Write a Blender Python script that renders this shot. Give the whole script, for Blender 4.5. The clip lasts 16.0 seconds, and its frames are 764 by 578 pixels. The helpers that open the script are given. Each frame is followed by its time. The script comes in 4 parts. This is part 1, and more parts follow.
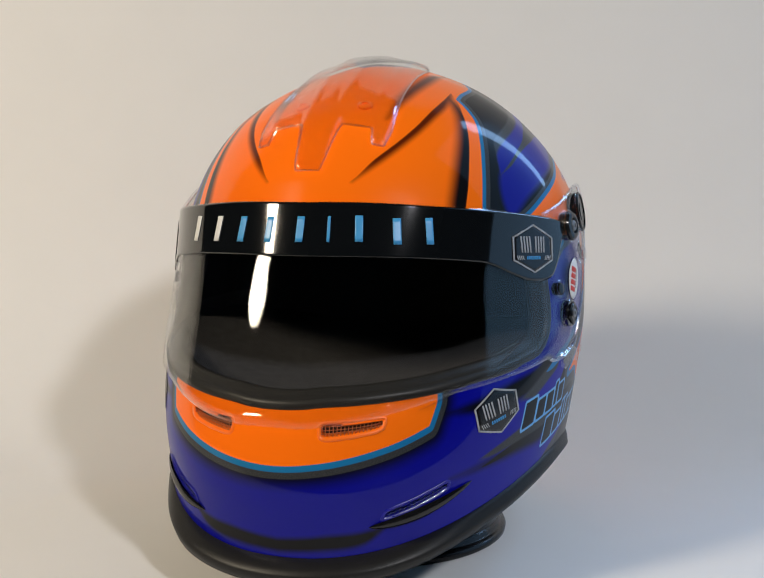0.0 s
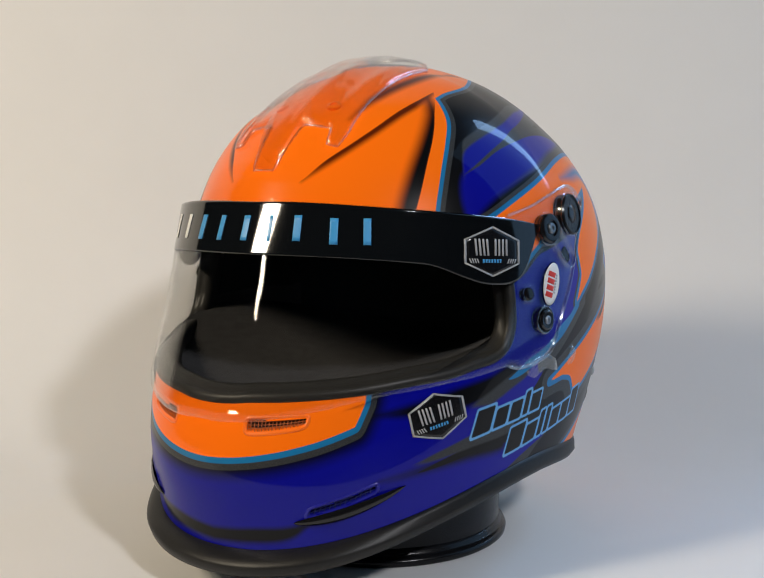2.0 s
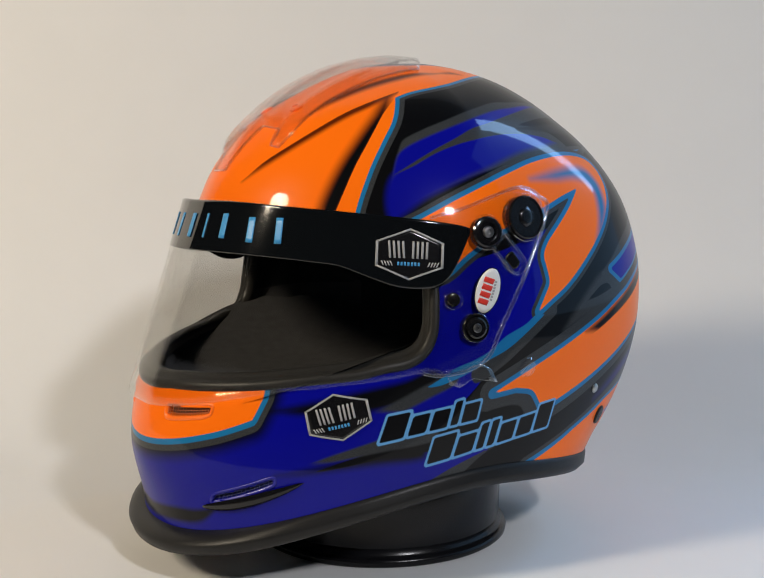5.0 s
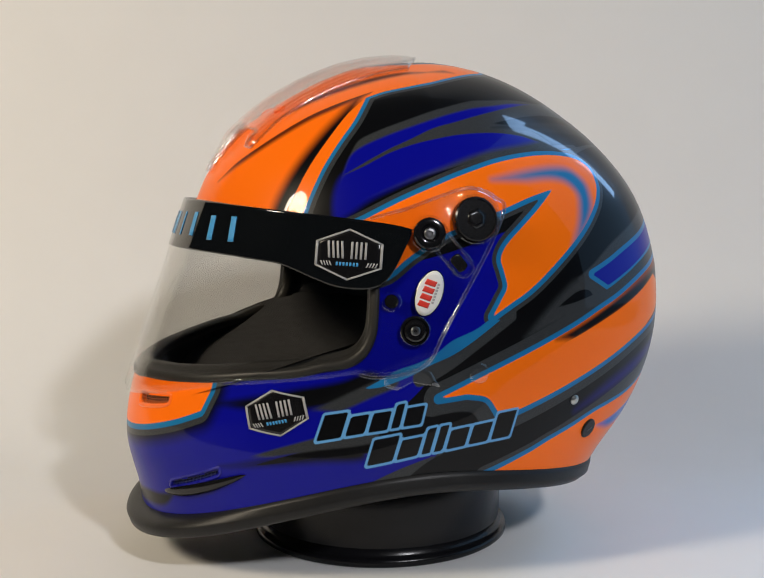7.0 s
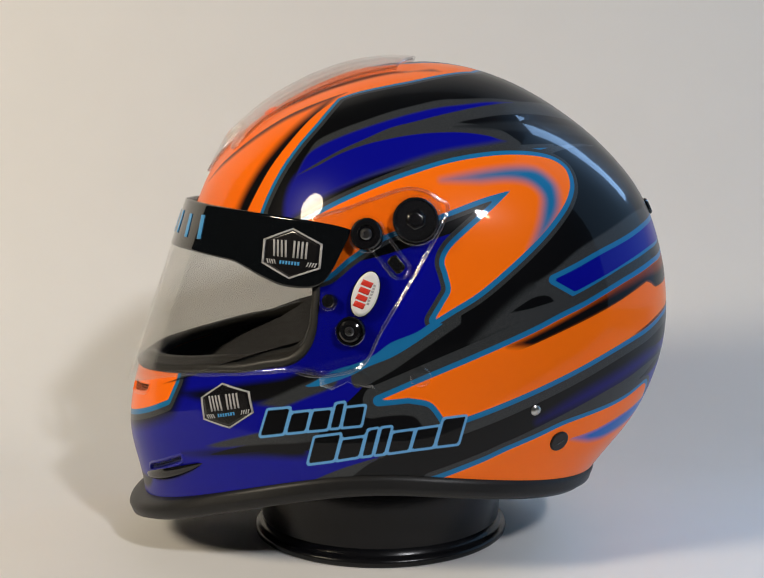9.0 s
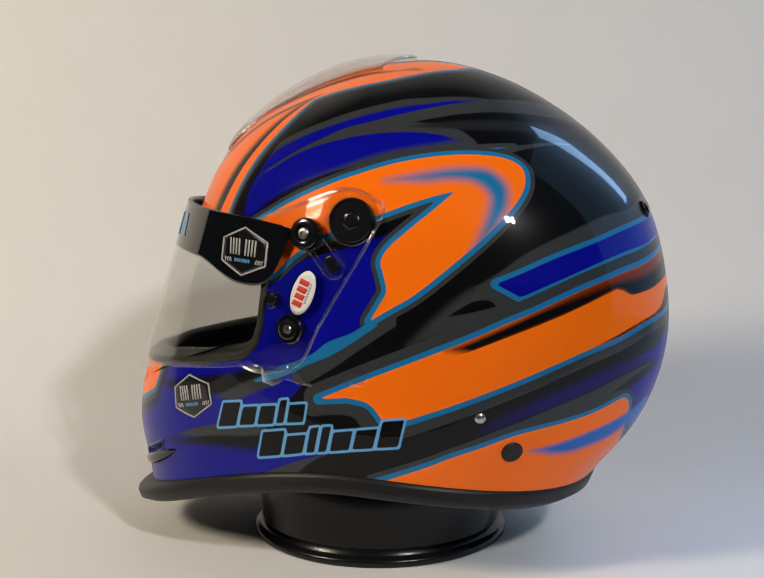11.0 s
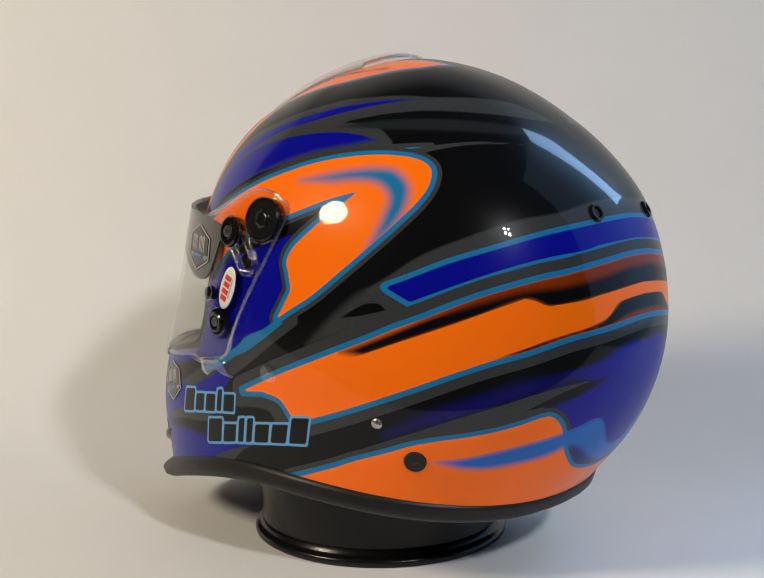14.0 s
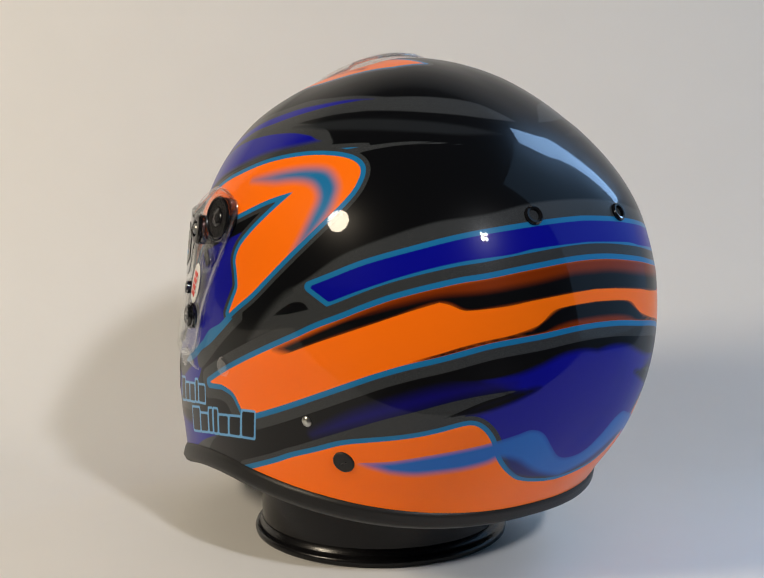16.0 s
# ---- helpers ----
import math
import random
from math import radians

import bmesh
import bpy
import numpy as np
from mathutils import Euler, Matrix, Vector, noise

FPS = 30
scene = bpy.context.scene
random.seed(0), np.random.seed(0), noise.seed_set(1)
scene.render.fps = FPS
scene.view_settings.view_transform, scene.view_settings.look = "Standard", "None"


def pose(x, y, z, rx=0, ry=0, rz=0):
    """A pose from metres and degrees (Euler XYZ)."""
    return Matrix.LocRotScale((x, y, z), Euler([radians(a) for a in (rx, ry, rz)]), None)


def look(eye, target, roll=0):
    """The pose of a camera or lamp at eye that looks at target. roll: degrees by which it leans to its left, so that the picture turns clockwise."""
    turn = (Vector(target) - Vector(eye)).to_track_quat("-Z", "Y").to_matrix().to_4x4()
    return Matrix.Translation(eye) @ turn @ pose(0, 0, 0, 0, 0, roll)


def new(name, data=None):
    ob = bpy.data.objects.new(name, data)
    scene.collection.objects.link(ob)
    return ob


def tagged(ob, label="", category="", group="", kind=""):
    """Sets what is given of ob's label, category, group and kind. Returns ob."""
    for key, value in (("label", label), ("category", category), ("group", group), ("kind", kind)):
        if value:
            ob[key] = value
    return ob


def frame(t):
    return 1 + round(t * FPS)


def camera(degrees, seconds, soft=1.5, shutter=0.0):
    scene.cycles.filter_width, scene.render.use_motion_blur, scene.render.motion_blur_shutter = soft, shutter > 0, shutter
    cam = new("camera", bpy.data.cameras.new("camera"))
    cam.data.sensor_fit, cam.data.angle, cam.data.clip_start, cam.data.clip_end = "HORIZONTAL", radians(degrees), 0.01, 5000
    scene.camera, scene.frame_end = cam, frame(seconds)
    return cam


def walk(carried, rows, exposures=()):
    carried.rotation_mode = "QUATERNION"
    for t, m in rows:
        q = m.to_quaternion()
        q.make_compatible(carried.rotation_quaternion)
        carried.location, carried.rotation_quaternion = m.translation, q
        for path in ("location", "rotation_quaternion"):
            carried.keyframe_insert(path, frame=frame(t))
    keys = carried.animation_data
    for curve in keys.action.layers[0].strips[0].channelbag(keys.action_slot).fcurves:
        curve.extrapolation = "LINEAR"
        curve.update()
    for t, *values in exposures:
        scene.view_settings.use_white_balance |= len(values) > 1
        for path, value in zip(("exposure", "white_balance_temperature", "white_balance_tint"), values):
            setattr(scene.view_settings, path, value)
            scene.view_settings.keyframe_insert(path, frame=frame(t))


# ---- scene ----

FLOOR_DROP = 0.166          # the helmet's own height zero above the floor
SPIN = (70.95, -52.8)       # turn of the helmet at the start and the end, degrees
OFF_AXIS = 0.004            # the helmet sits a little beside the stand's axis

cam = camera(39.19, 16.0, soft=1.25)
EYE = Vector((0.0, -0.66, 0.05747 + FLOOR_DROP))
VIEW = look(EYE, EYE + Vector((0.00216, 0.99377, -0.11143)), -0.24)
walk(cam, [(0.0, VIEW), (16.0, VIEW)])

# ------------------------------------------------------------------ light
world = bpy.data.worlds.new("room_air")
scene.world = world
world.use_nodes = True
world.node_tree.nodes["Background"].inputs[0].default_value = (0.55, 0.6, 0.7, 1)
world.node_tree.nodes["Background"].inputs[1].default_value = 0.14


def area_lamp(name, place, aim, size, power, colour, shape="DISK", size_y=0.0):
    data = bpy.data.lights.new(name, "AREA")
    data.shape, data.size, data.energy, data.color = shape, size, power, colour
    if size_y:
        data.size_y = size_y
    ob = new(name, data)
    ob.matrix_world = look(place, aim)
    return ob


AIM = Vector((0, 0, 0.17))
area_lamp("warm_lamp", AIM + Vector((-1.10, -0.66, 0.71)), AIM, 0.25, 14.2, (1.0, 0.86, 0.66), "ELLIPSE", 0.32)
area_lamp("roof_window", Vector((1.40, 0.85, 1.41)), Vector((0.1, 0.0, 0.2)), 0.26, 12.5, (0.34, 0.59, 1.0), "RECTANGLE", 1.25)
area_lamp("side_window", Vector((1.45, 0.36, 0.70)), Vector((0.2, 0.4, 0.25)), 1.7, 9.8, (0.36, 0.64, 1.0), "RECTANGLE", 2.4)
for dx in (0.0, 0.05):
    for dz in (0.0, 0.06):
        area_lamp("led_lamp", AIM + Vector((0.47 + dx, -1.0, 0.62 + dz)), AIM, 0.035, 1.85, (0.96, 0.96, 1.0))


# ------------------------------------------------------------------ materials
def material(name):
    m = bpy.data.materials.new(name)
    m.use_nodes = True
    nt = m.node_tree
    return m, nt, nt.nodes["Principled BSDF"]


def noise_bump(nt, bsdf, scale, strength, distance=0.0004):
    tc = nt.nodes.new("ShaderNodeTexCoord")
    nz = nt.nodes.new("ShaderNodeTexNoise")
    nz.inputs["Scale"].default_value = scale
    nz.inputs["Detail"].default_value = 4
    nt.links.new(tc.outputs["Object"], nz.inputs["Vector"])
    bp = nt.nodes.new("ShaderNodeBump")
    bp.inputs["Strength"].default_value = strength
    bp.inputs["Distance"].default_value = distance
    nt.links.new(nz.outputs["Fac"], bp.inputs["Height"])
    nt.links.new(bp.outputs["Normal"], bsdf.inputs["Normal"])
    return nz


def plain(name, colour, rough=0.5, metal=0.0, coat=0.0, grain=0.0, scale=600.0, vary=0.0):
    m, nt, b = material(name)
    b.inputs["Base Color"].default_value = (*colour, 1)
    b.inputs["Roughness"].default_value = rough
    b.inputs["Metallic"].default_value = metal
    b.inputs["Coat Weight"].default_value = coat
    b.inputs["Coat Roughness"].default_value = 0.04
    if grain:
        noise_bump(nt, b, scale, grain)
    if vary:
        tc = nt.nodes.new("ShaderNodeTexCoord")
        nz = nt.nodes.new("ShaderNodeTexNoise")
        nz.inputs["Scale"].default_value = scale * 0.15
        nz.inputs["Detail"].default_value = 5
        nt.links.new(tc.outputs["Object"], nz.inputs["Vector"])
        mr = nt.nodes.new("ShaderNodeMapRange")
        mr.inputs["To Min"].default_value, mr.inputs["To Max"].default_value = 1 - vary, 1 + vary
        nt.links.new(nz.outputs["Fac"], mr.inputs["Value"])
        mx = nt.nodes.new("ShaderNodeMix")
        mx.data_type, mx.blend_type = "RGBA", "MULTIPLY"
        mx.inputs["Factor"].default_value = 1
        mx.inputs["A"].default_value = (*colour, 1)
        nt.links.new(mr.outputs["Result"], mx.inputs["B"])
        nt.links.new(mx.outputs["Result"], b.inputs["Base Color"])
    return m


def clear(name, tint=(1, 1, 1), rough=0.02, skin=0.03):
    """Thin clear plastic: straight-through with a glossy skin."""
    m, nt, b = material(name)
    nt.nodes.remove(b)
    tr = nt.nodes.new("ShaderNodeBsdfTransparent")
    tr.inputs["Color"].default_value = (*tint, 1)
    gl = nt.nodes.new("ShaderNodeBsdfGlossy")
    gl.inputs["Roughness"].default_value = rough
    gl.inputs["Color"].default_value = (1, 1, 1, 1)
    lw = nt.nodes.new("ShaderNodeLayerWeight")
    lw.inputs["Blend"].default_value = 0.5
    pw = nt.nodes.new("ShaderNodeMath")
    pw.operation, pw.inputs[1].default_value = "POWER", 4.0
    nt.links.new(lw.outputs["Facing"], pw.inputs[0])
    ad = nt.nodes.new("ShaderNodeMath")
    ad.operation, ad.inputs[1].default_value, ad.inputs[2].default_value = "MULTIPLY_ADD", 0.5, skin
    nt.links.new(pw.outputs[0], ad.inputs[0])
    mx = nt.nodes.new("ShaderNodeMixShader")
    nt.links.new(ad.outputs[0], mx.inputs["Fac"])
    nt.links.new(tr.outputs["BSDF"], mx.inputs[1])
    nt.links.new(gl.outputs["BSDF"], mx.inputs[2])
    nt.links.new(mx.outputs["Shader"], nt.nodes["Material Output"].inputs["Surface"])
    return m


M_RUBBER = plain("black_rubber_trim", (0.011, 0.011, 0.011), 0.42, grain=0.25, scale=900, vary=0.2)
M_GASKET = plain("eyeport_rubber", (0.026, 0.025, 0.023), 0.42, grain=0.2, scale=700, vary=0.2)
M_LINER = plain("crown_fabric", (0.008, 0.009, 0.009), 0.9, grain=0.6, scale=1500, vary=0.3)
M_FOAM = plain("liner_fabric", (0.042, 0.042, 0.045), 0.95, grain=1.0, scale=1500, vary=0.5)
M_STAND = plain("satin_black_plastic", (0.006, 0.006, 0.007), 0.24, grain=0.12, scale=500, vary=0.2)
M_GLOSS = plain("gloss_black_plastic", (0.006, 0.006, 0.007), 0.12)
M_STEEL = plain("screw_steel", (0.26, 0.26, 0.27), 0.28, metal=1.0, grain=0.1)
M_PAPER = plain("white_backdrop_paper", (0.78, 0.77, 0.75), 0.75, grain=0.15, scale=120, vary=0.02)
M_STRIP = plain("sunstrip_vinyl", (0.004, 0.005, 0.006), 0.07, coat=0.3)
M_VISOR = clear("smoked_visor", (0.92, 0.92, 0.91), 0.02, 0.028)
M_CLEAR = clear("clear_polycarbonate", (0.95, 0.95, 0.95), 0.03, 0.10)
M_CREST = clear("clear_crest", (0.93, 0.925, 0.92), 0.05, 0.07)
M_ROOM = plain("room_paint", (0.035, 0.035, 0.038), 0.8, vary=0.1, scale=20)

for m_ in (M_STAND, M_RUBBER, M_GASKET):
    m_.node_tree.nodes["Principled BSDF"].inputs["Specular IOR Level"].default_value = 0.28

# ------------------------------------------------------------------ mesh helpers
def mesh_object(name, verts, faces, mat, parent=None, label="", smooth=True):
    me = bpy.data.meshes.new(name)
    me.from_pydata([tuple(v) for v in verts], [], faces)
    me.materials.append(mat)
    me.polygons.foreach_set("use_smooth", [smooth] * len(me.polygons))
    me.update()
    ob = new(name, me)
    if parent:
        ob.parent = parent
    return tagged(ob, label)


def part(name, bm, mat, parent, label="", smooth=True):
    me = bpy.data.meshes.new(name)
    bmesh.ops.recalc_face_normals(bm, faces=bm.faces)
    bm.to_mesh(me)
    bm.free()
    me.materials.append(mat)
    me.polygons.foreach_set("use_smooth", [smooth] * len(me.polygons))
    ob = new(name, me)
    if parent:
        ob.parent = parent
    return tagged(ob, label)


def grid_faces(rows, cols, wrap=False):
    f = []
    for r in range(rows - 1):
        for c in range(cols if wrap else cols - 1):
            d = (c + 1) % cols
            f.append((r * cols + c, r * cols + d, (r + 1) * cols + d, (r + 1) * cols + c))
    return f


def lathe(profile, seg=96):
    bm = bmesh.new()
    rings = [[bm.verts.new((r * math.cos(2 * math.pi * k / seg), r * math.sin(2 * math.pi * k / seg), z)) for k in range(seg)] for r, z in profile]
    for a, b in zip(rings, rings[1:]):
        for k in range(seg):
            bm.faces.new((a[k], a[(k + 1) % seg], b[(k + 1) % seg], b[k]))
    bm.faces.new(rings[0])
    bm.faces.new(rings[-1])
    return bm


# ------------------------------------------------------------------ the helmet's form
CX = 0.010
ELEV = np.array([-70, -55, -42, -30, -15, 0, 15, 30, 45, 60, 75, 90.0])
FRONT = np.array([0.3348, 0.2680, 0.2105, 0.1900, 0.1580, 0.1370, 0.1279, 0.1266, 0.1270, 0.1258, 0.1235, 0.1221])
SIDE = np.array([0.2096, 0.1806, 0.1560, 0.1398, 0.1290, 0.1235, 0.1231, 0.1223, 0.1210, 0.1196, 0.1193, 0.1221])
BACK = np.array([0.1788, 0.1740, 0.1708, 0.1714, 0.1681, 0.1605, 0.1534, 0.1427, 0.1338, 0.1281, 0.1246, 0.1221])
NF, NB = [2.122, 1.696, 1.828], [2.087, 2.413, 2.107]


def curve_at(y, e):
    h = np.diff(ELEV)
    s = np.diff(y) / h
    d = np.zeros(len(y))
    d[1:-1] = (s[:-1] * h[1:] + s[1:] * h[:-1]) / (h[1:] + h[:-1])
    d[0] = s[0]
    i = np.clip(np.searchsorted(ELEV, e) - 1, 0, len(y) - 2)
    t = (e - ELEV[i]) / h[i]
    return (2 * t**3 - 3 * t**2 + 1) * y[i] + (t**3 - 2 * t**2 + t) * h[i] * d[i] + (-2 * t**3 + 3 * t**2) * y[i + 1] + (t**3 - t**2) * h[i] * d[i + 1]


def brow_angles(phi, e):
    """Degrees over the brow from the front, and degrees off the midline."""
    pr, er = np.radians(phi), np.radians(e)
    return np.degrees(np.arctan2(np.sin(er), np.cos(er) * np.cos(pr))), np.degrees(np.arcsin(np.clip(np.cos(er) * np.sin(pr), -1, 1)))


def brow_dip(phi, e):
    """The crown is flattened along the midline, under the clear ram-air piece."""
    over, off_mid = brow_angles(phi, e)
    depth = np.interp(over, [24, 30, 34, 38, 45, 52, 60, 68, 75, 82, 90, 98], [0, 1.0, 2.2, 3.4, 5.4, 7.2, 7.4, 6.0, 4.2, 2.4, 0.9, 0])
    return 0.001 * depth * np.exp(-((off_mid / 20.0) ** 2))


def shell_radius(phi, e):
    """Distance of the painted shell from its centre; phi 0 is the chin, 90 the left ear, 180 the nape."""
    phi, e = np.asarray(phi, float), np.asarray(e, float)
    c, s = np.cos(np.radians(phi)), np.abs(np.sin(np.radians(phi))) + 1e-9
    c = np.where(np.abs(c) < 1e-9, 1e-9, c)
    rx = np.where(c > 0, curve_at(FRONT, e), curve_at(BACK, e))
    rs = curve_at(SIDE, e)
    fade = np.clip((90 - e) / 35, 0, 1)
    fade = fade * fade * (3 - 2 * fade)
    n = 2 + (np.where(c > 0, np.interp(e, [-45, 0, 45], NF), np.interp(e, [-40, 0, 40], NB)) - 2) * fade
    return ((np.abs(c) / rx) ** n + (s / rs) ** n) ** (-1 / n) - brow_dip(phi, e)


def place(phi, e, radius):
    er, pr = np.radians(e), np.radians(phi)
    return np.stack([CX - radius * np.cos(er) * np.cos(pr), -radius * np.cos(er) * np.sin(pr), radius * np.sin(er)], -1)


def angles(d):
    """phi and elevation, in degrees, of directions from the centre."""
    d = np.asarray(d, float)
    n = np.linalg.norm(d, axis=-1)
    return np.degrees(np.arctan2(-d[..., 1], -d[..., 0])), np.degrees(np.arcsin(d[..., 2] / n))


def disc_to_dir(p, q):
    """From the flat map of the left half (front to -p, up to +q) to a direction."""
    p, q = np.asarray(p, float), np.asarray(q, float)
    k = p * p + q * q
    return np.stack([2 * p / (1 + k), -(1 - k) / (1 + k), 2 * q / (1 + k)], -1)


def visor_radius(phi, e):
    """The visor is a raked half-cone; it clears the shell by a few millimetres."""
    phi, e = np.asarray(phi, float), np.asarray(e, float)
    base = shell_radius(phi, e) + 0.0032
    d = place(phi, e, np.ones_like(base)) - np.array([CX, 0, 0])
    lo, hi = np.full_like(base, 0.05), np.full_like(base, 0.30)
    for _ in range(30):
        mid = (lo + hi) / 2
        x, y, z = CX + d[..., 0] * mid, d[..., 1] * mid, d[..., 2] * mid
        xf = -0.1170 + 0.355 * (z - 0.0404)
        g = (np.abs(np.minimum(x - 0.02, 0)) / (0.02 - xf)) ** 2.0 + (np.abs(y) / 0.1215) ** 2.0
        lo, hi = np.where(g < 1, mid, lo), np.where(g < 1, hi, mid)
    k = 0.004
    a = mid
    h = np.clip(0.5 + 0.5 * (a - base) / k, 0, 1)
    return base + (a - base) * h + k * h * (1 - h)


def bottom_elevation(phi):
    t = np.clip((np.abs(phi) - 60) / 120, 0, 1)
    return -41.6 - 3.6 * t * t * (3 - 2 * t)


helmet = new("racing_helmet")
helmet.matrix_world = pose(0, 0, FLOOR_DROP)
tagged(helmet, "glossy orange, blue and black full-face racing helmet on a black stand", "helmet")


NPHI, NEL = 640, 250
phi = -180 + 360 * np.arange(NPHI) / NPHI
s = np.linspace(0, 1, NEL)[:, None]
eb = bottom_elevation(phi)[None, :]
E = eb + (89.6 - eb) * s
PHI = np.broadcast_to(phi, E.shape)
XYZ = place(PHI, E, shell_radius(PHI, E)).reshape(-1, 3)
DIRS = XYZ - np.array([CX, 0, 0])
DIRS = DIRS / np.linalg.norm(DIRS, axis=1)[:, None]
FOLD = 1 + np.abs(DIRS[:, 1])
PQ = np.stack([DIRS[:, 0] / FOLD, DIRS[:, 2] / FOLD], 1)      # both halves fold onto the left one
SCALE = np.linalg.norm(XYZ - np.array([CX, 0, 0]), axis=1) * 2 / (1 + (PQ**2).sum(1)) * 1000   # millimetres per map unit


def signed_distance(poly, pts, scale):
    """Millimetres from the outline of a closed polygon, negative inside."""
    a = np.asarray(poly, float)
    b = np.roll(a, -1, 0)
    best = np.full(len(pts), 9.0)
    inside = np.zeros(len(pts), bool)
    for (x0, y0), (x1, y1) in zip(a, b):
        ex, ey = x1 - x0, y1 - y0
        wx, wy = pts[:, 0] - x0, pts[:, 1] - y0
        t = np.clip((wx * ex + wy * ey) / (ex * ex + ey * ey + 1e-12), 0, 1)
        best = np.minimum(best, (wx - t * ex) ** 2 + (wy - t * ey) ** 2)
        cross = ((y0 > pts[:, 1]) != (y1 > pts[:, 1]))
        with np.errstate(divide="ignore", invalid="ignore"):
            inside ^= cross & (pts[:, 0] < (x1 - x0) * (pts[:, 1] - y0) / (y1 - y0) + x0)
    return np.sqrt(best) * scale * np.where(inside, -1, 1)


def smooth_outline(points, steps=5):
    """A closed spline through the points; a point given twice in a row is a sharp corner."""
    pts = [Vector(p) for p in points]
    n, out = len(pts), []
    for i in range(n):
        p0, p1, p2, p3 = pts[i - 1], pts[i], pts[(i + 1) % n], pts[(i + 2) % n]
        if (p2 - p1).length < 1e-6:
            continue
        m1 = (p2 - p0) * 0.5 if (p1 - p0).length > 1e-6 else (p2 - p1)
        m2 = (p3 - p1) * 0.5 if (p3 - p2).length > 1e-6 else (p2 - p1)
        l = (p2 - p1).length
        m1 = m1 * min(1, 1.2 * l / max(m1.length, 1e-9))
        m2 = m2 * min(1, 1.2 * l / max(m2.length, 1e-9))
        for k in range(steps):
            t = k / steps
            out.append((2 * t**3 - 3 * t**2 + 1) * p1 + (t**3 - 2 * t**2 + t) * m1 + (-2 * t**3 + 3 * t**2) * p2 + (t**3 - t**2) * m2)
    return [(v.x, v.y) for v in out]

# ------------------------------------------------------------------ paint design, on the flat map of the left half
NAME_FIRST = [[(-0.29, -0.316), (-0.243, -0.307), (-0.233, -0.26), (-0.279, -0.268)], [(-0.235, -0.305), (-0.198, -0.299), (-0.191, -0.263), (-0.227, -0.269)], [(-0.191, -0.298), (-0.154, -0.293), (-0.147, -0.257), (-0.183, -0.262)], [(-0.147, -0.291), (-0.13, -0.289), (-0.121, -0.243), (-0.137, -0.246)], [(-0.123, -0.288), (-0.087, -0.284), (-0.08, -0.248), (-0.116, -0.253)]]
NAME_LAST = [[(-0.187, -0.358), (-0.138, -0.35), (-0.127, -0.303), (-0.177, -0.311)], [(-0.131, -0.349), (-0.09, -0.342), (-0.081, -0.307), (-0.122, -0.313)], [(-0.082, -0.341), (-0.065, -0.339), (-0.053, -0.291), (-0.071, -0.294)], [(-0.057, -0.338), (-0.04, -0.336), (-0.027, -0.288), (-0.045, -0.29)], [(-0.032, -0.335), (0.007, -0.33), (0.017, -0.294), (-0.023, -0.299)], [(0.014, -0.329), (0.055, -0.325), (0.067, -0.288), (0.025, -0.293)], [(0.063, -0.324), (0.105, -0.321), (0.121, -0.27), (0.078, -0.274)]]
EYEPORT = [(-0.862, -0.322), (-0.862, -0.322), (-0.797, -0.298), (-0.662, -0.262), (-0.552, -0.237), (-0.452, -0.215), (-0.353, -0.198), (-0.301, -0.184), (-0.245, -0.171), (-0.212, -0.147), (-0.196, -0.11), (-0.193, -0.065), (-0.193, -0.014), (-0.198, 0.034), (-0.222, 0.078), (-0.292, 0.111), (-0.433, 0.138), (-0.589, 0.163), (-0.589, 0.163), (-1.577, 0.436), (-1.577, 0.436), (-1.018, -0.38), (-1.018, -0.38)]
CHIN_BLUE = [(-1.099, -0.381), (-0.791, -0.812), (-0.726, -0.702), (-0.545, -0.564), (-0.531, -0.545), (-0.331, -0.458), (-0.216, -0.413), (-0.142, -0.378), (-0.049, -0.344), (-0.125, -0.334), (-0.262, -0.341), (-0.401, -0.37), (-0.304, -0.332), (-0.186, -0.296), (-0.09, -0.216), (-0.07, -0.171), (-0.002, -0.117), (0.072, -0.074), (0.098, -0.021), (0.074, 0.059), (0.132, 0.109), (-0.032, 0.06), (-0.207, 0.017), (-0.395, -0.038), (-0.516, -0.165), (-0.696, -0.276)]
CHIN_GREY = [(-0.421, -0.36), (-0.421, -0.36), (-0.381, -0.341), (-0.335, -0.324), (-0.289, -0.309), (-0.244, -0.296), (-0.178, -0.29), (-0.175, -0.315), (-0.286, -0.332), (-0.37, -0.35), (-0.37, -0.35)]
LOW_GREY = [(-0.217, -0.407), (-0.217, -0.407), (-0.133, -0.369), (-0.039, -0.339), (-0.039, -0.339), (-0.011, -0.333), (-0.068, -0.355), (-0.132, -0.404), (-0.132, -0.404)]
CHIN_DARK = [(-0.478, -0.388), (-0.478, -0.388), (-0.379, -0.355), (-0.285, -0.337), (-0.198, -0.324), (-0.195, -0.347), (-0.283, -0.354), (-0.367, -0.366), (-0.367, -0.366)]
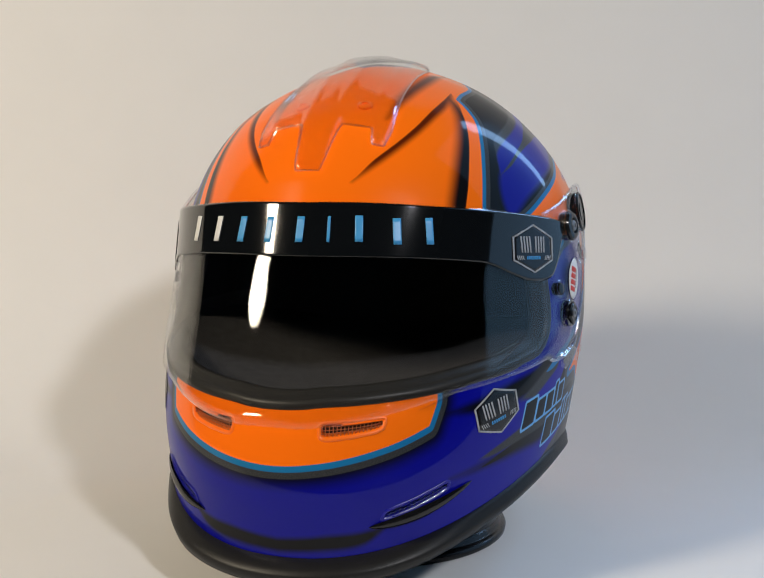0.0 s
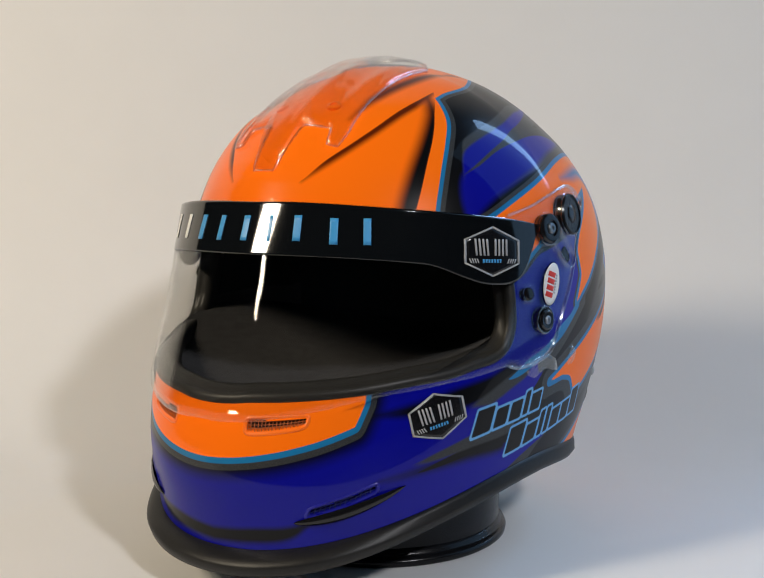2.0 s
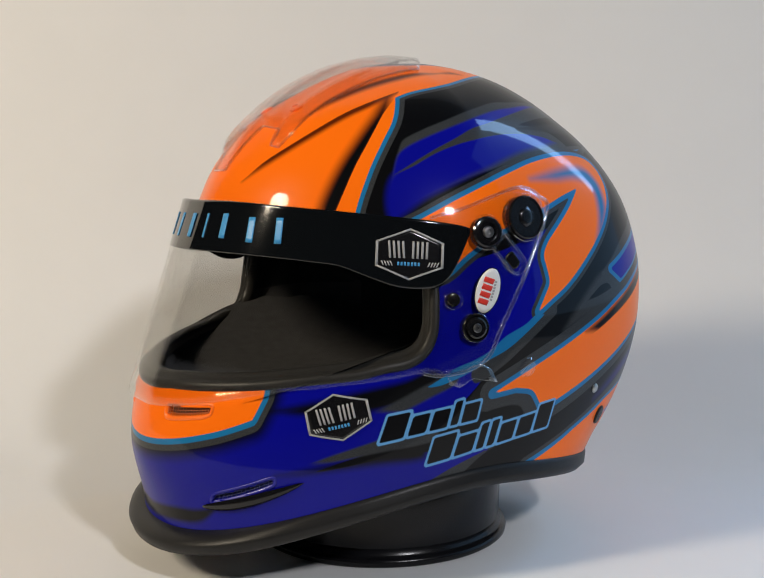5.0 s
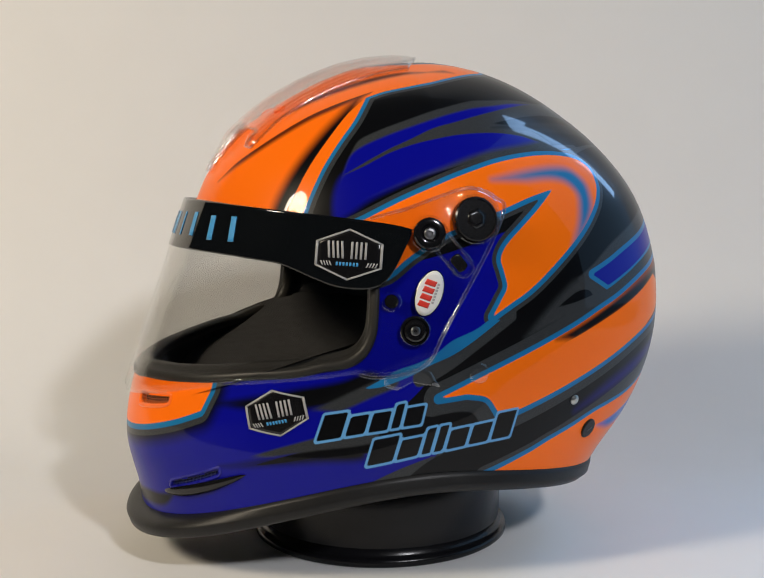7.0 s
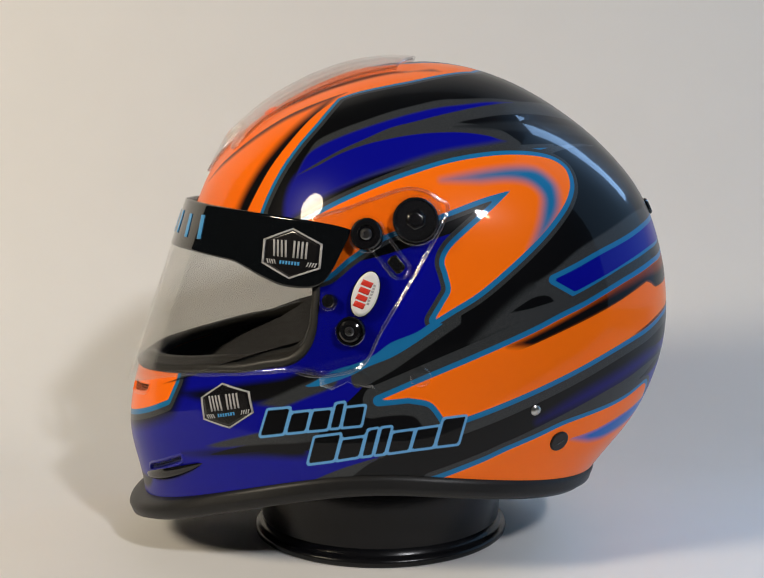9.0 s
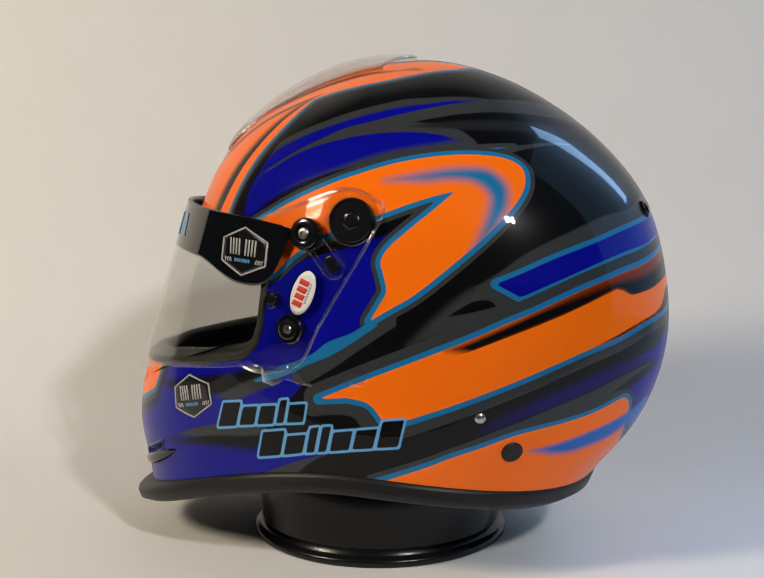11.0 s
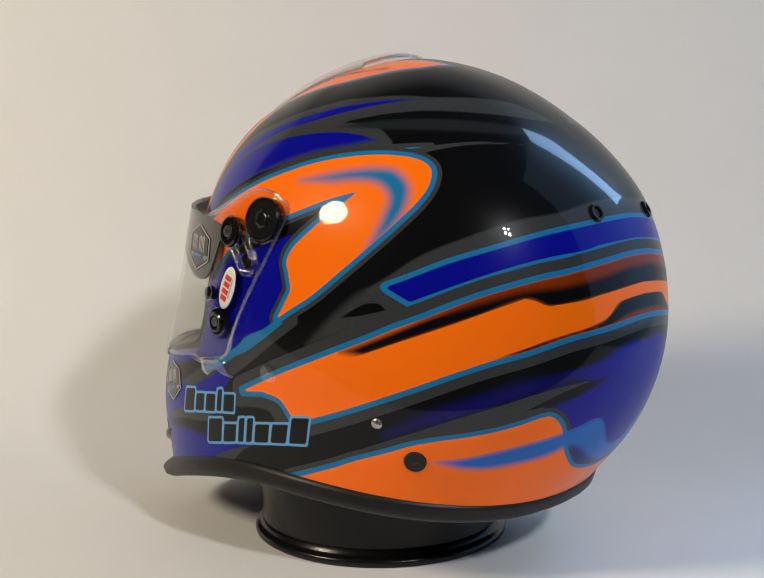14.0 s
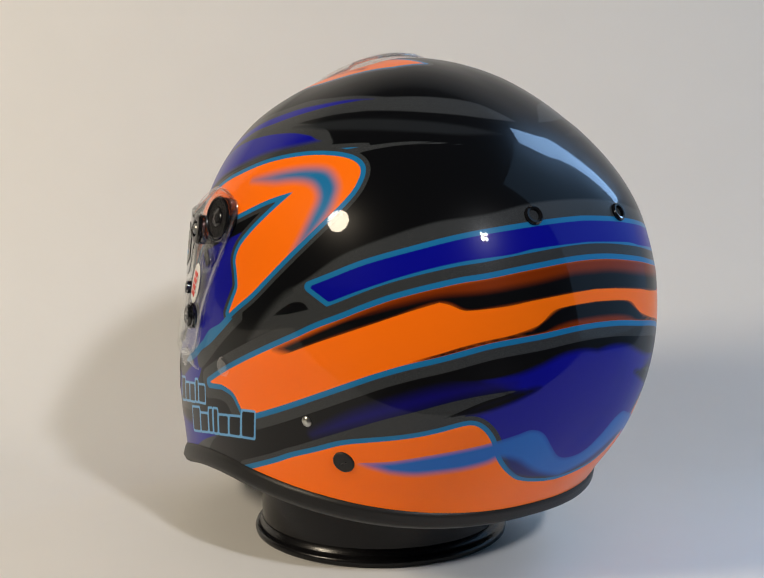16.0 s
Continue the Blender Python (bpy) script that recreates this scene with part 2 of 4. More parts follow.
UPPER_GREY = [(-0.28, 0.207), (-0.261, 0.279), (-0.235, 0.339), (-0.217, 0.361), (-0.157, 0.385), (-0.093, 0.406), (-0.03, 0.43), (0.036, 0.456), (0.11, 0.482), (0.179, 0.488), (0.245, 0.497), (0.312, 0.502), (0.369, 0.506), (0.503, 0.548), (0.624, 0.577), (0.766, 0.552), (0.766, 0.552), (0.665, 0.508), (0.524, 0.471), (0.394, 0.448), (0.318, 0.436), (0.258, 0.422), (0.198, 0.405), (0.127, 0.385), (0.127, 0.385), (0.191, 0.381), (0.242, 0.366), (0.268, 0.347), (0.286, 0.313), (0.139, 0.292), (0.025, 0.259), (-0.085, 0.23), (-0.202, 0.193), (-0.268, 0.168)]
BLUE_TOP = [(-0.264, 0.269), (-0.245, 0.313), (-0.213, 0.336), (-0.154, 0.358), (-0.092, 0.378), (-0.03, 0.399), (0.034, 0.424), (0.101, 0.446), (0.17, 0.46), (0.248, 0.478), (0.329, 0.488), (0.329, 0.488), (0.251, 0.465), (0.165, 0.436), (0.096, 0.411), (0.032, 0.388), (-0.03, 0.367), (-0.09, 0.338), (-0.15, 0.312), (-0.212, 0.282), (-0.265, 0.255), (-0.265, 0.255)]
BLUE_MID = [(-0.293, 0.195), (-0.271, 0.256), (-0.213, 0.288), (-0.15, 0.314), (-0.089, 0.332), (-0.03, 0.345), (0.03, 0.357), (0.09, 0.363), (0.151, 0.362), (0.211, 0.353), (0.249, 0.33), (0.249, 0.33), (0.203, 0.318), (0.141, 0.306), (0.083, 0.293), (0.025, 0.273), (-0.03, 0.251), (-0.085, 0.233), (-0.142, 0.211), (-0.202, 0.186), (-0.28, 0.144)]
REAR_BLUE = [(0.646, -0.185), (0.646, -0.185), (0.722, -0.189), (0.784, -0.182), (0.858, -0.171), (0.946, -0.183), (1.173, -0.27), (1.291, -0.274), (1.5, -0.35), (1.44, -0.52), (1.22, -0.8), (1.01, -0.98), (0.812, -0.647), (0.684, -0.488), (0.652, -0.375), (0.634, -0.277), (0.575, -0.267), (0.575, -0.267), (0.649, -0.249), (0.734, -0.235), (0.696, -0.213)]
SIDE_BLUE = [(0.273, -0.294), (0.273, -0.294), (0.373, -0.246), (0.459, -0.218), (0.557, -0.195), (0.655, -0.192), (0.719, -0.209), (0.602, -0.215), (0.503, -0.235), (0.4, -0.261), (0.4, -0.261)]
BLACK_WEDGE = [(0.426, -0.185), (0.426, -0.185), (0.486, -0.164), (0.563, -0.143), (0.662, -0.126), (0.777, -0.129), (0.935, -0.129), (1.3, -0.188), (1.57, -0.24), (1.5, -0.3), (1.253, -0.257), (1.174, -0.26), (1.031, -0.206), (0.928, -0.17), (0.844, -0.162), (0.772, -0.174), (0.711, -0.184), (0.656, -0.186), (0.606, -0.182), (0.559, -0.174), (0.513, -0.169), (0.513, -0.169)]
SPIKE = [(0.155, -0.344), (0.155, -0.344), (0.282, -0.303), (0.399, -0.266), (0.452, -0.251), (0.502, -0.24), (0.552, -0.229), (0.601, -0.222), (0.652, -0.22), (0.744, -0.225), (0.744, -0.225), (0.694, -0.229), (0.64, -0.235), (0.587, -0.25), (0.549, -0.26), (0.549, -0.26), (0.606, -0.259), (0.543, -0.281), (0.442, -0.293), (0.337, -0.305), (0.209, -0.339), (0.209, -0.339)]
STRIPE_BLUE = [(0.307, 0.0), (0.307, 0.0), (0.358, 0.02), (0.429, 0.049), (0.524, 0.08), (0.622, 0.111), (0.735, 0.141), (0.885, 0.18), (1.121, 0.239), (1.65, 0.4), (1.6, 0.3), (1.65, 0.17), (1.487, 0.21), (1.099, 0.151), (0.975, 0.131), (0.799, 0.1), (0.732, 0.082), (0.622, 0.062), (0.525, 0.036), (0.43, 0.003), (0.354, -0.027), (0.354, -0.027)]
STRIPE_DARK = [(0.211, -0.065), (0.211, -0.065), (0.258, -0.037), (0.283, -0.031), (0.297, -0.034), (0.308, -0.044), (0.308, -0.044), (0.257, -0.057), (0.257, -0.057)]
LOOP = [(-0.28, 0.115), (-0.28, 0.115), (-0.218, 0.139), (-0.138, 0.174), (-0.061, 0.204), (0.018, 0.234), (0.103, 0.262), (0.194, 0.28), (0.276, 0.286), (0.348, 0.279), (0.384, 0.255), (0.384, 0.213), (0.362, 0.172), (0.326, 0.131), (0.28, 0.086), (0.219, 0.033), (0.15, -0.022), (0.095, -0.055), (0.059, -0.077), (0.059, -0.077), (0.08, -0.043), (0.094, -0.016), (0.088, 0.017), (0.082, 0.044), (0.097, 0.072), (0.135, 0.107), (0.185, 0.149), (0.235, 0.194), (0.235, 0.194), (0.167, 0.175), (0.096, 0.149), (0.007, 0.117), (-0.055, 0.093), (-0.118, 0.053), (-0.183, 0.008), (-0.277, 0.017), (-0.277, 0.017)]
LOOP_FADE = [(0.084, 0.22), (0.084, 0.22), (0.18, 0.241), (0.255, 0.251), (0.308, 0.246), (0.34, 0.215), (0.344, 0.183), (0.334, 0.144), (0.305, 0.103), (0.261, 0.063), (0.261, 0.063), (0.281, 0.103), (0.296, 0.144), (0.303, 0.182), (0.279, 0.211), (0.233, 0.22), (0.17, 0.216), (0.17, 0.216)]
TEAL_TAIL = [(0.05, -0.083), (0.05, -0.083), (0.022, -0.101), (-0.028, -0.121), (-0.062, -0.146), (-0.1, -0.165), (-0.141, -0.179), (-0.177, -0.2), (-0.208, -0.217), (-0.208, -0.217), (-0.168, -0.211), (-0.108, -0.188), (-0.075, -0.17), (-0.027, -0.15), (0.022, -0.121), (0.078, -0.083), (0.078, -0.083)]
FOREHEAD = [(-1.088, 0.037), (-0.369, 0.126), (-0.373, 0.169), (-0.373, 0.169), (-0.356, 0.215), (-0.322, 0.288), (-0.281, 0.357), (-0.235, 0.43), (-0.205, 0.506), (-0.192, 0.547), (-0.192, 0.547), (-0.134, 0.567), (-0.024, 0.586), (0.1, 0.637), (0.267, 0.709), (0.267, 0.709), (0.342, 0.801), (0.342, 0.801), (-0.015, 0.882), (-0.384, 0.986), (-1.058, 0.55)]
PANEL = [(-0.163, 0.586), (-0.163, 0.586), (-0.337, 0.526), (-0.449, 0.477), (-0.545, 0.439), (-0.648, 0.4), (-0.731, 0.354), (-0.808, 0.318), (-0.84, 0.217), (-0.775, 0.132), (-0.443, 0.116), (-0.429, 0.17), (-0.429, 0.17), (-0.399, 0.23), (-0.358, 0.306), (-0.305, 0.387), (-0.25, 0.473), (-0.25, 0.473)]
PANEL_SHADE = [(-0.189, 0.614), (-0.189, 0.614), (-0.235, 0.469), (-0.289, 0.38), (-0.341, 0.3), (-0.382, 0.225), (-0.413, 0.166), (-0.431, 0.116), (-0.431, 0.116), (-0.489, 0.118), (-0.473, 0.186), (-0.452, 0.236), (-0.405, 0.314), (-0.344, 0.394), (-0.281, 0.473), (-0.281, 0.473)]
PANEL_LINE = [(-0.124, 0.599), (-0.124, 0.599), (-0.32, 0.542), (-0.439, 0.49), (-0.538, 0.451), (-0.643, 0.413), (-0.748, 0.344), (-0.748, 0.344), (-0.651, 0.376), (-0.55, 0.413), (-0.459, 0.447), (-0.365, 0.486), (-0.284, 0.517), (-0.284, 0.517)]
CHIN_BLACK = [(-1.073, -1.279), (-0.983, -0.918), (-0.875, -0.724), (-0.789, -0.631), (-0.696, -0.553), (-0.626, -0.511), (-0.576, -0.479), (-0.576, -0.479), (-0.605, -0.528), (-0.689, -0.588), (-0.771, -0.659), (-0.865, -0.77), (-0.949, -0.95)]
TOP_SHADE = [(-0.518, 0.551), (-0.518, 0.551), (-0.4, 0.603), (-0.234, 0.655), (0.119, 0.723), (0.144, 0.694), (0.144, 0.694), (-0.056, 0.734), (-0.261, 0.7), (-0.394, 0.649), (-0.394, 0.649)]
CHIN_ORANGE = [(-1.2, -0.3), (-0.96, -0.314), (-0.809, -0.285), (-0.665, -0.255), (-0.545, -0.225), (-0.545, -0.225), (-0.541, -0.255), (-0.541, -0.255), (-0.552, -0.298), (-0.552, -0.298), (-0.615, -0.332), (-0.661, -0.355), (-0.726, -0.388), (-0.784, -0.418), (-0.784, -0.418), (-0.993, -0.53), (-0.993, -0.53)]
FIELD = [(-0.053, -0.237), (-0.053, -0.237), (0.05, -0.193), (0.263, -0.106), (0.324, -0.079), (0.379, -0.058), (0.43, -0.037), (0.478, -0.019), (0.525, -0.005), (0.572, 0.007), (0.621, 0.018), (0.673, 0.026), (0.795, 0.049), (0.967, 0.075), (1.255, 0.094), (1.575, 0.108), (1.65, 0.1), (1.6, -0.2), (1.398, -0.186), (1.193, -0.137), (0.938, -0.106), (0.78, -0.105), (0.719, -0.106), (0.664, -0.11), (0.613, -0.119), (0.564, -0.129), (0.517, -0.138), (0.469, -0.15), (0.419, -0.166), (0.26, -0.225), (0.192, -0.249), (0.126, -0.27), (0.082, -0.282), (0.082, -0.282), (0.072, -0.264), (0.05, -0.24), (0.007, -0.231), (0.007, -0.231)]
FIELD_SHADE = [(0.208, -0.131), (0.208, -0.131), (0.288, -0.097), (0.379, -0.058), (0.478, -0.019), (0.572, 0.007), (0.673, 0.024), (0.795, 0.047), (0.967, 0.072), (1.255, 0.092), (1.57, 0.105), (1.65, 0.06), (1.65, 0.0), (1.436, -0.058), (0.952, -0.025), (0.787, -0.032), (0.669, -0.043), (0.625, -0.044), (0.574, -0.026), (0.477, -0.058), (0.377, -0.092), (0.26, -0.136), (0.26, -0.136)]
FIELD_GLOW = [(0.369, -0.061), (0.369, -0.061), (0.478, -0.018), (0.572, 0.009), (0.673, 0.028), (0.795, 0.052), (0.967, 0.078), (1.586, 0.114), (1.65, 0.1), (1.65, 0.06), (1.502, 0.049), (0.962, 0.043), (0.792, 0.019), (0.671, 0.001), (0.572, -0.007), (0.478, -0.029), (0.478, -0.029)]
FIELD_LOWSHADE = [(0.487, -0.152), (0.487, -0.152), (0.565, -0.12), (0.665, -0.101), (0.769, -0.089), (0.808, -0.072), (0.859, -0.048), (0.949, -0.043), (1.213, -0.053), (1.443, -0.097), (1.64, -0.07), (1.62, -0.16), (1.416, -0.197), (0.938, -0.11), (0.779, -0.108), (0.664, -0.113), (0.564, -0.133), (0.564, -0.133)]
SOLID = [(0.135, -0.199), (0.135, -0.199), (0.205, -0.151), (0.261, -0.13), (0.322, -0.107), (0.378, -0.087), (0.429, -0.069), (0.477, -0.052), (0.524, -0.036), (0.574, -0.021), (0.574, -0.021), (0.595, -0.027), (0.614, -0.036), (0.626, -0.039), (0.626, -0.039), (0.67, -0.037), (0.725, -0.033), (0.788, -0.025), (0.953, -0.014), (1.223, -0.012), (1.467, -0.04), (1.64, 0.0), (1.64, -0.08), (1.439, -0.111), (1.211, -0.06), (0.948, -0.049), (0.858, -0.051), (0.83, -0.058), (0.808, -0.074), (0.789, -0.084), (0.769, -0.089), (0.719, -0.098), (0.665, -0.103), (0.614, -0.111), (0.565, -0.123), (0.517, -0.134), (0.469, -0.15), (0.419, -0.166), (0.365, -0.184), (0.242, -0.227), (0.115, -0.267), (0.115, -0.267)]
LOW_ORANGE = [(0.052, -0.391), (0.052, -0.391), (0.16, -0.361), (0.207, -0.346), (0.273, -0.329), (0.335, -0.312), (0.389, -0.305), (0.441, -0.301), (0.491, -0.297), (0.541, -0.291), (0.587, -0.284), (0.612, -0.285), (0.629, -0.299), (0.64, -0.321), (0.645, -0.346), (0.647, -0.389), (0.655, -0.427), (0.668, -0.465), (0.685, -0.501), (0.733, -0.555), (0.812, -0.63), (0.905, -0.715), (0.988, -0.832), (1.05, -0.8), (1.06, -0.95), (1.035, -1.1), (0.52, -1.249), (0.423, -0.7), (0.255, -0.53), (0.123, -0.434), (0.123, -0.434)]
HOOK_GREY = [(-0.126, -0.262), (-0.126, -0.262), (-0.058, -0.243), (0.017, -0.238), (0.056, -0.263), (0.069, -0.295), (0.069, -0.295), (0.023, -0.302), (0.004, -0.275), (-0.049, -0.274), (-0.049, -0.274)]
HOOK_DARK = [(-0.127, -0.29), (-0.127, -0.29), (-0.048, -0.268), (0.015, -0.267), (0.039, -0.292), (0.039, -0.292), (0.012, -0.311), (-0.083, -0.323), (-0.083, -0.323)]
STRIPE_GREY = [(0.267, -0.006), (0.267, -0.006), (0.314, 0.022), (0.377, 0.064), (0.474, 0.107), (0.569, 0.144), (0.675, 0.172), (0.809, 0.226), (1.005, 0.287), (1.643, 0.467), (1.6, 0.35), (1.65, 0.1), (1.462, 0.118), (0.967, 0.074), (0.673, 0.024), (0.525, -0.006), (0.379, -0.06), (0.263, -0.106), (0.263, -0.106)]
FIELD_LOWGLOW = [(0.792, -0.111), (0.792, -0.111), (0.852, -0.095), (0.94, -0.093), (1.197, -0.119), (1.402, -0.163), (1.63, -0.12), (1.62, -0.17), (1.396, -0.196), (0.938, -0.11), (0.806, -0.108), (0.806, -0.108)]
RIBBON = [(0.363, -0.35), (0.363, -0.35), (0.428, -0.349), (0.479, -0.345), (0.53, -0.342), (0.582, -0.341), (0.635, -0.341), (0.668, -0.341), (0.704, -0.341), (0.739, -0.341), (0.764, -0.356), (0.779, -0.38), (0.795, -0.437), (0.809, -0.481), (0.834, -0.513), (0.91, -0.565), (1.027, -0.652), (1.1, -0.72), (1.05, -0.8), (0.998, -0.834), (0.916, -0.702), (0.813, -0.603), (0.739, -0.497), (0.699, -0.424), (0.661, -0.392), (0.625, -0.396), (0.57, -0.396), (0.518, -0.392), (0.467, -0.388), (0.419, -0.376), (0.419, -0.376)]
RIBBON_EDGE = [(0.363, -0.35), (0.363, -0.35), (0.428, -0.349), (0.479, -0.345), (0.53, -0.342), (0.582, -0.341), (0.635, -0.341), (0.668, -0.341), (0.704, -0.341), (0.739, -0.341), (0.764, -0.356), (0.779, -0.38), (0.795, -0.437), (0.809, -0.481), (0.834, -0.513), (0.91, -0.565), (1.027, -0.652), (1.2, -0.7), (1.2, -1.2), (0.3, -1.0), (0.2, -0.4), (0.2, -0.4)]
POCKET = [(0.669, -0.375), (0.669, -0.375), (0.696, -0.401), (0.741, -0.473), (0.815, -0.569), (0.814, -0.596), (0.736, -0.528), (0.688, -0.477), (0.672, -0.437), (0.672, -0.437)]
SPIKE_SHADE = [(0.551, -0.262), (0.551, -0.262), (0.608, -0.248), (0.672, -0.235), (0.753, -0.229), (0.779, -0.237), (0.703, -0.253), (0.631, -0.262), (0.586, -0.261), (0.586, -0.261)]
TEAL_DART = [(0.418, -0.29), (0.418, -0.29), (0.456, -0.278), (0.516, -0.257), (0.516, -0.257), (0.486, -0.276), (0.443, -0.29), (0.443, -0.29)]
STROKE_GREY = [(0.128, 0.372), (0.128, 0.372), (0.247, 0.394), (0.342, 0.407), (0.469, 0.421), (0.599, 0.438), (0.715, 0.451), (0.715, 0.451), (0.604, 0.402), (0.481, 0.379), (0.358, 0.368), (0.264, 0.363), (0.264, 0.363)]
THIN_GREY = [(0.108, 0.269), (0.108, 0.269), (0.173, 0.295), (0.217, 0.304), (0.272, 0.314), (0.327, 0.321), (0.382, 0.327), (0.388, 0.32), (0.488, 0.346), (0.621, 0.367), (0.621, 0.367), (0.49, 0.337), (0.414, 0.314), (0.362, 0.29), (0.386, 0.268), (0.386, 0.268), (0.33, 0.264), (0.222, 0.275), (0.222, 0.275)]
TEAL_FLICK = [(0.08, 0.263), (0.08, 0.263), (0.173, 0.288), (0.259, 0.299), (0.362, 0.313), (0.362, 0.313), (0.293, 0.289), (0.193, 0.27), (0.193, 0.27)]
CHIN_WEDGE = [(-0.529, -0.278), (-0.529, -0.278), (-0.455, -0.255), (-0.352, -0.226), (-0.254, -0.203), (-0.196, -0.182), (-0.155, -0.208), (-0.231, -0.239), (-0.306, -0.258), (-0.385, -0.27), (-0.461, -0.275), (-0.461, -0.275)]
CHIN_FLASH = [(-0.306, -0.26), (-0.306, -0.26), (-0.251, -0.233), (-0.204, -0.21), (-0.146, -0.189), (-0.14, -0.21), (-0.192, -0.234), (-0.248, -0.26), (-0.248, -0.26)]
DART_GREY = [(0.133, -0.124), (0.133, -0.124), (0.183, -0.073), (0.23, -0.032), (0.268, -0.009), (0.323, -0.014), (0.349, -0.045), (0.229, -0.093), (0.229, -0.093)]
TAIL_GREY = [(0.114, -0.051), (0.114, -0.051), (0.022, -0.12), (-0.027, -0.149), (-0.075, -0.169), (-0.108, -0.187), (-0.095, -0.213), (-0.036, -0.184), (0.022, -0.145), (0.113, -0.084), (0.113, -0.084)]
GREY_TONGUE = [(-0.271, 0.256), (-0.271, 0.256), (-0.212, 0.285), (-0.15, 0.315), (-0.09, 0.34), (-0.03, 0.369), (0.032, 0.39), (0.096, 0.413), (0.165, 0.436), (0.251, 0.465), (0.329, 0.488), (0.421, 0.486), (0.318, 0.436), (0.258, 0.422), (0.198, 0.405), (0.127, 0.385), (0.127, 0.385), (0.191, 0.381), (0.242, 0.366), (0.268, 0.347), (0.28, 0.327), (0.28, 0.327), (0.242, 0.33), (0.208, 0.343), (0.149, 0.352), (0.089, 0.352), (0.029, 0.346), (-0.03, 0.334), (-0.089, 0.322), (-0.149, 0.304), (-0.211, 0.276), (-0.211, 0.276)]
VISOR_TOP = [(-0.895, 0.289), (-0.577, 0.206), (-0.385, 0.166), (-0.206, 0.135), (-0.125, 0.152), (-0.062, 0.171), (0.01, 0.188), (0.065, 0.169), (0.08, 0.126)]
VISOR_BOTTOM = [(-0.86, -0.356), (-0.563, -0.249), (-0.41, -0.215), (-0.291, -0.195), (-0.217, -0.182), (-0.186, -0.187), (-0.127, -0.18), (-0.079, -0.156), (-0.041, -0.084)]
STRIP_TOP = [(-0.896, 0.286), (-0.576, 0.203), (-0.384, 0.163), (-0.258, 0.141), (-0.181, 0.127), (-0.135, 0.117), (-0.111, 0.109)]
STRIP_BOTTOM = [(-0.94, 0.095), (-0.643, 0.068), (-0.457, 0.046), (-0.4, 0.035), (-0.325, 0.005), (-0.267, -0.012), (-0.199, -0.013), (-0.161, 0.011), (-0.117, 0.091)]

ORANGE, BLUE, TEAL = (1.0, 0.172, 0.005), (0.003, 0.004, 0.26), (0.012, 0.16, 0.36)
GREY, BLACK, MIDBLUE = (0.036, 0.039, 0.041), (0.0035, 0.0038, 0.0045), (0.012, 0.13, 0.48)
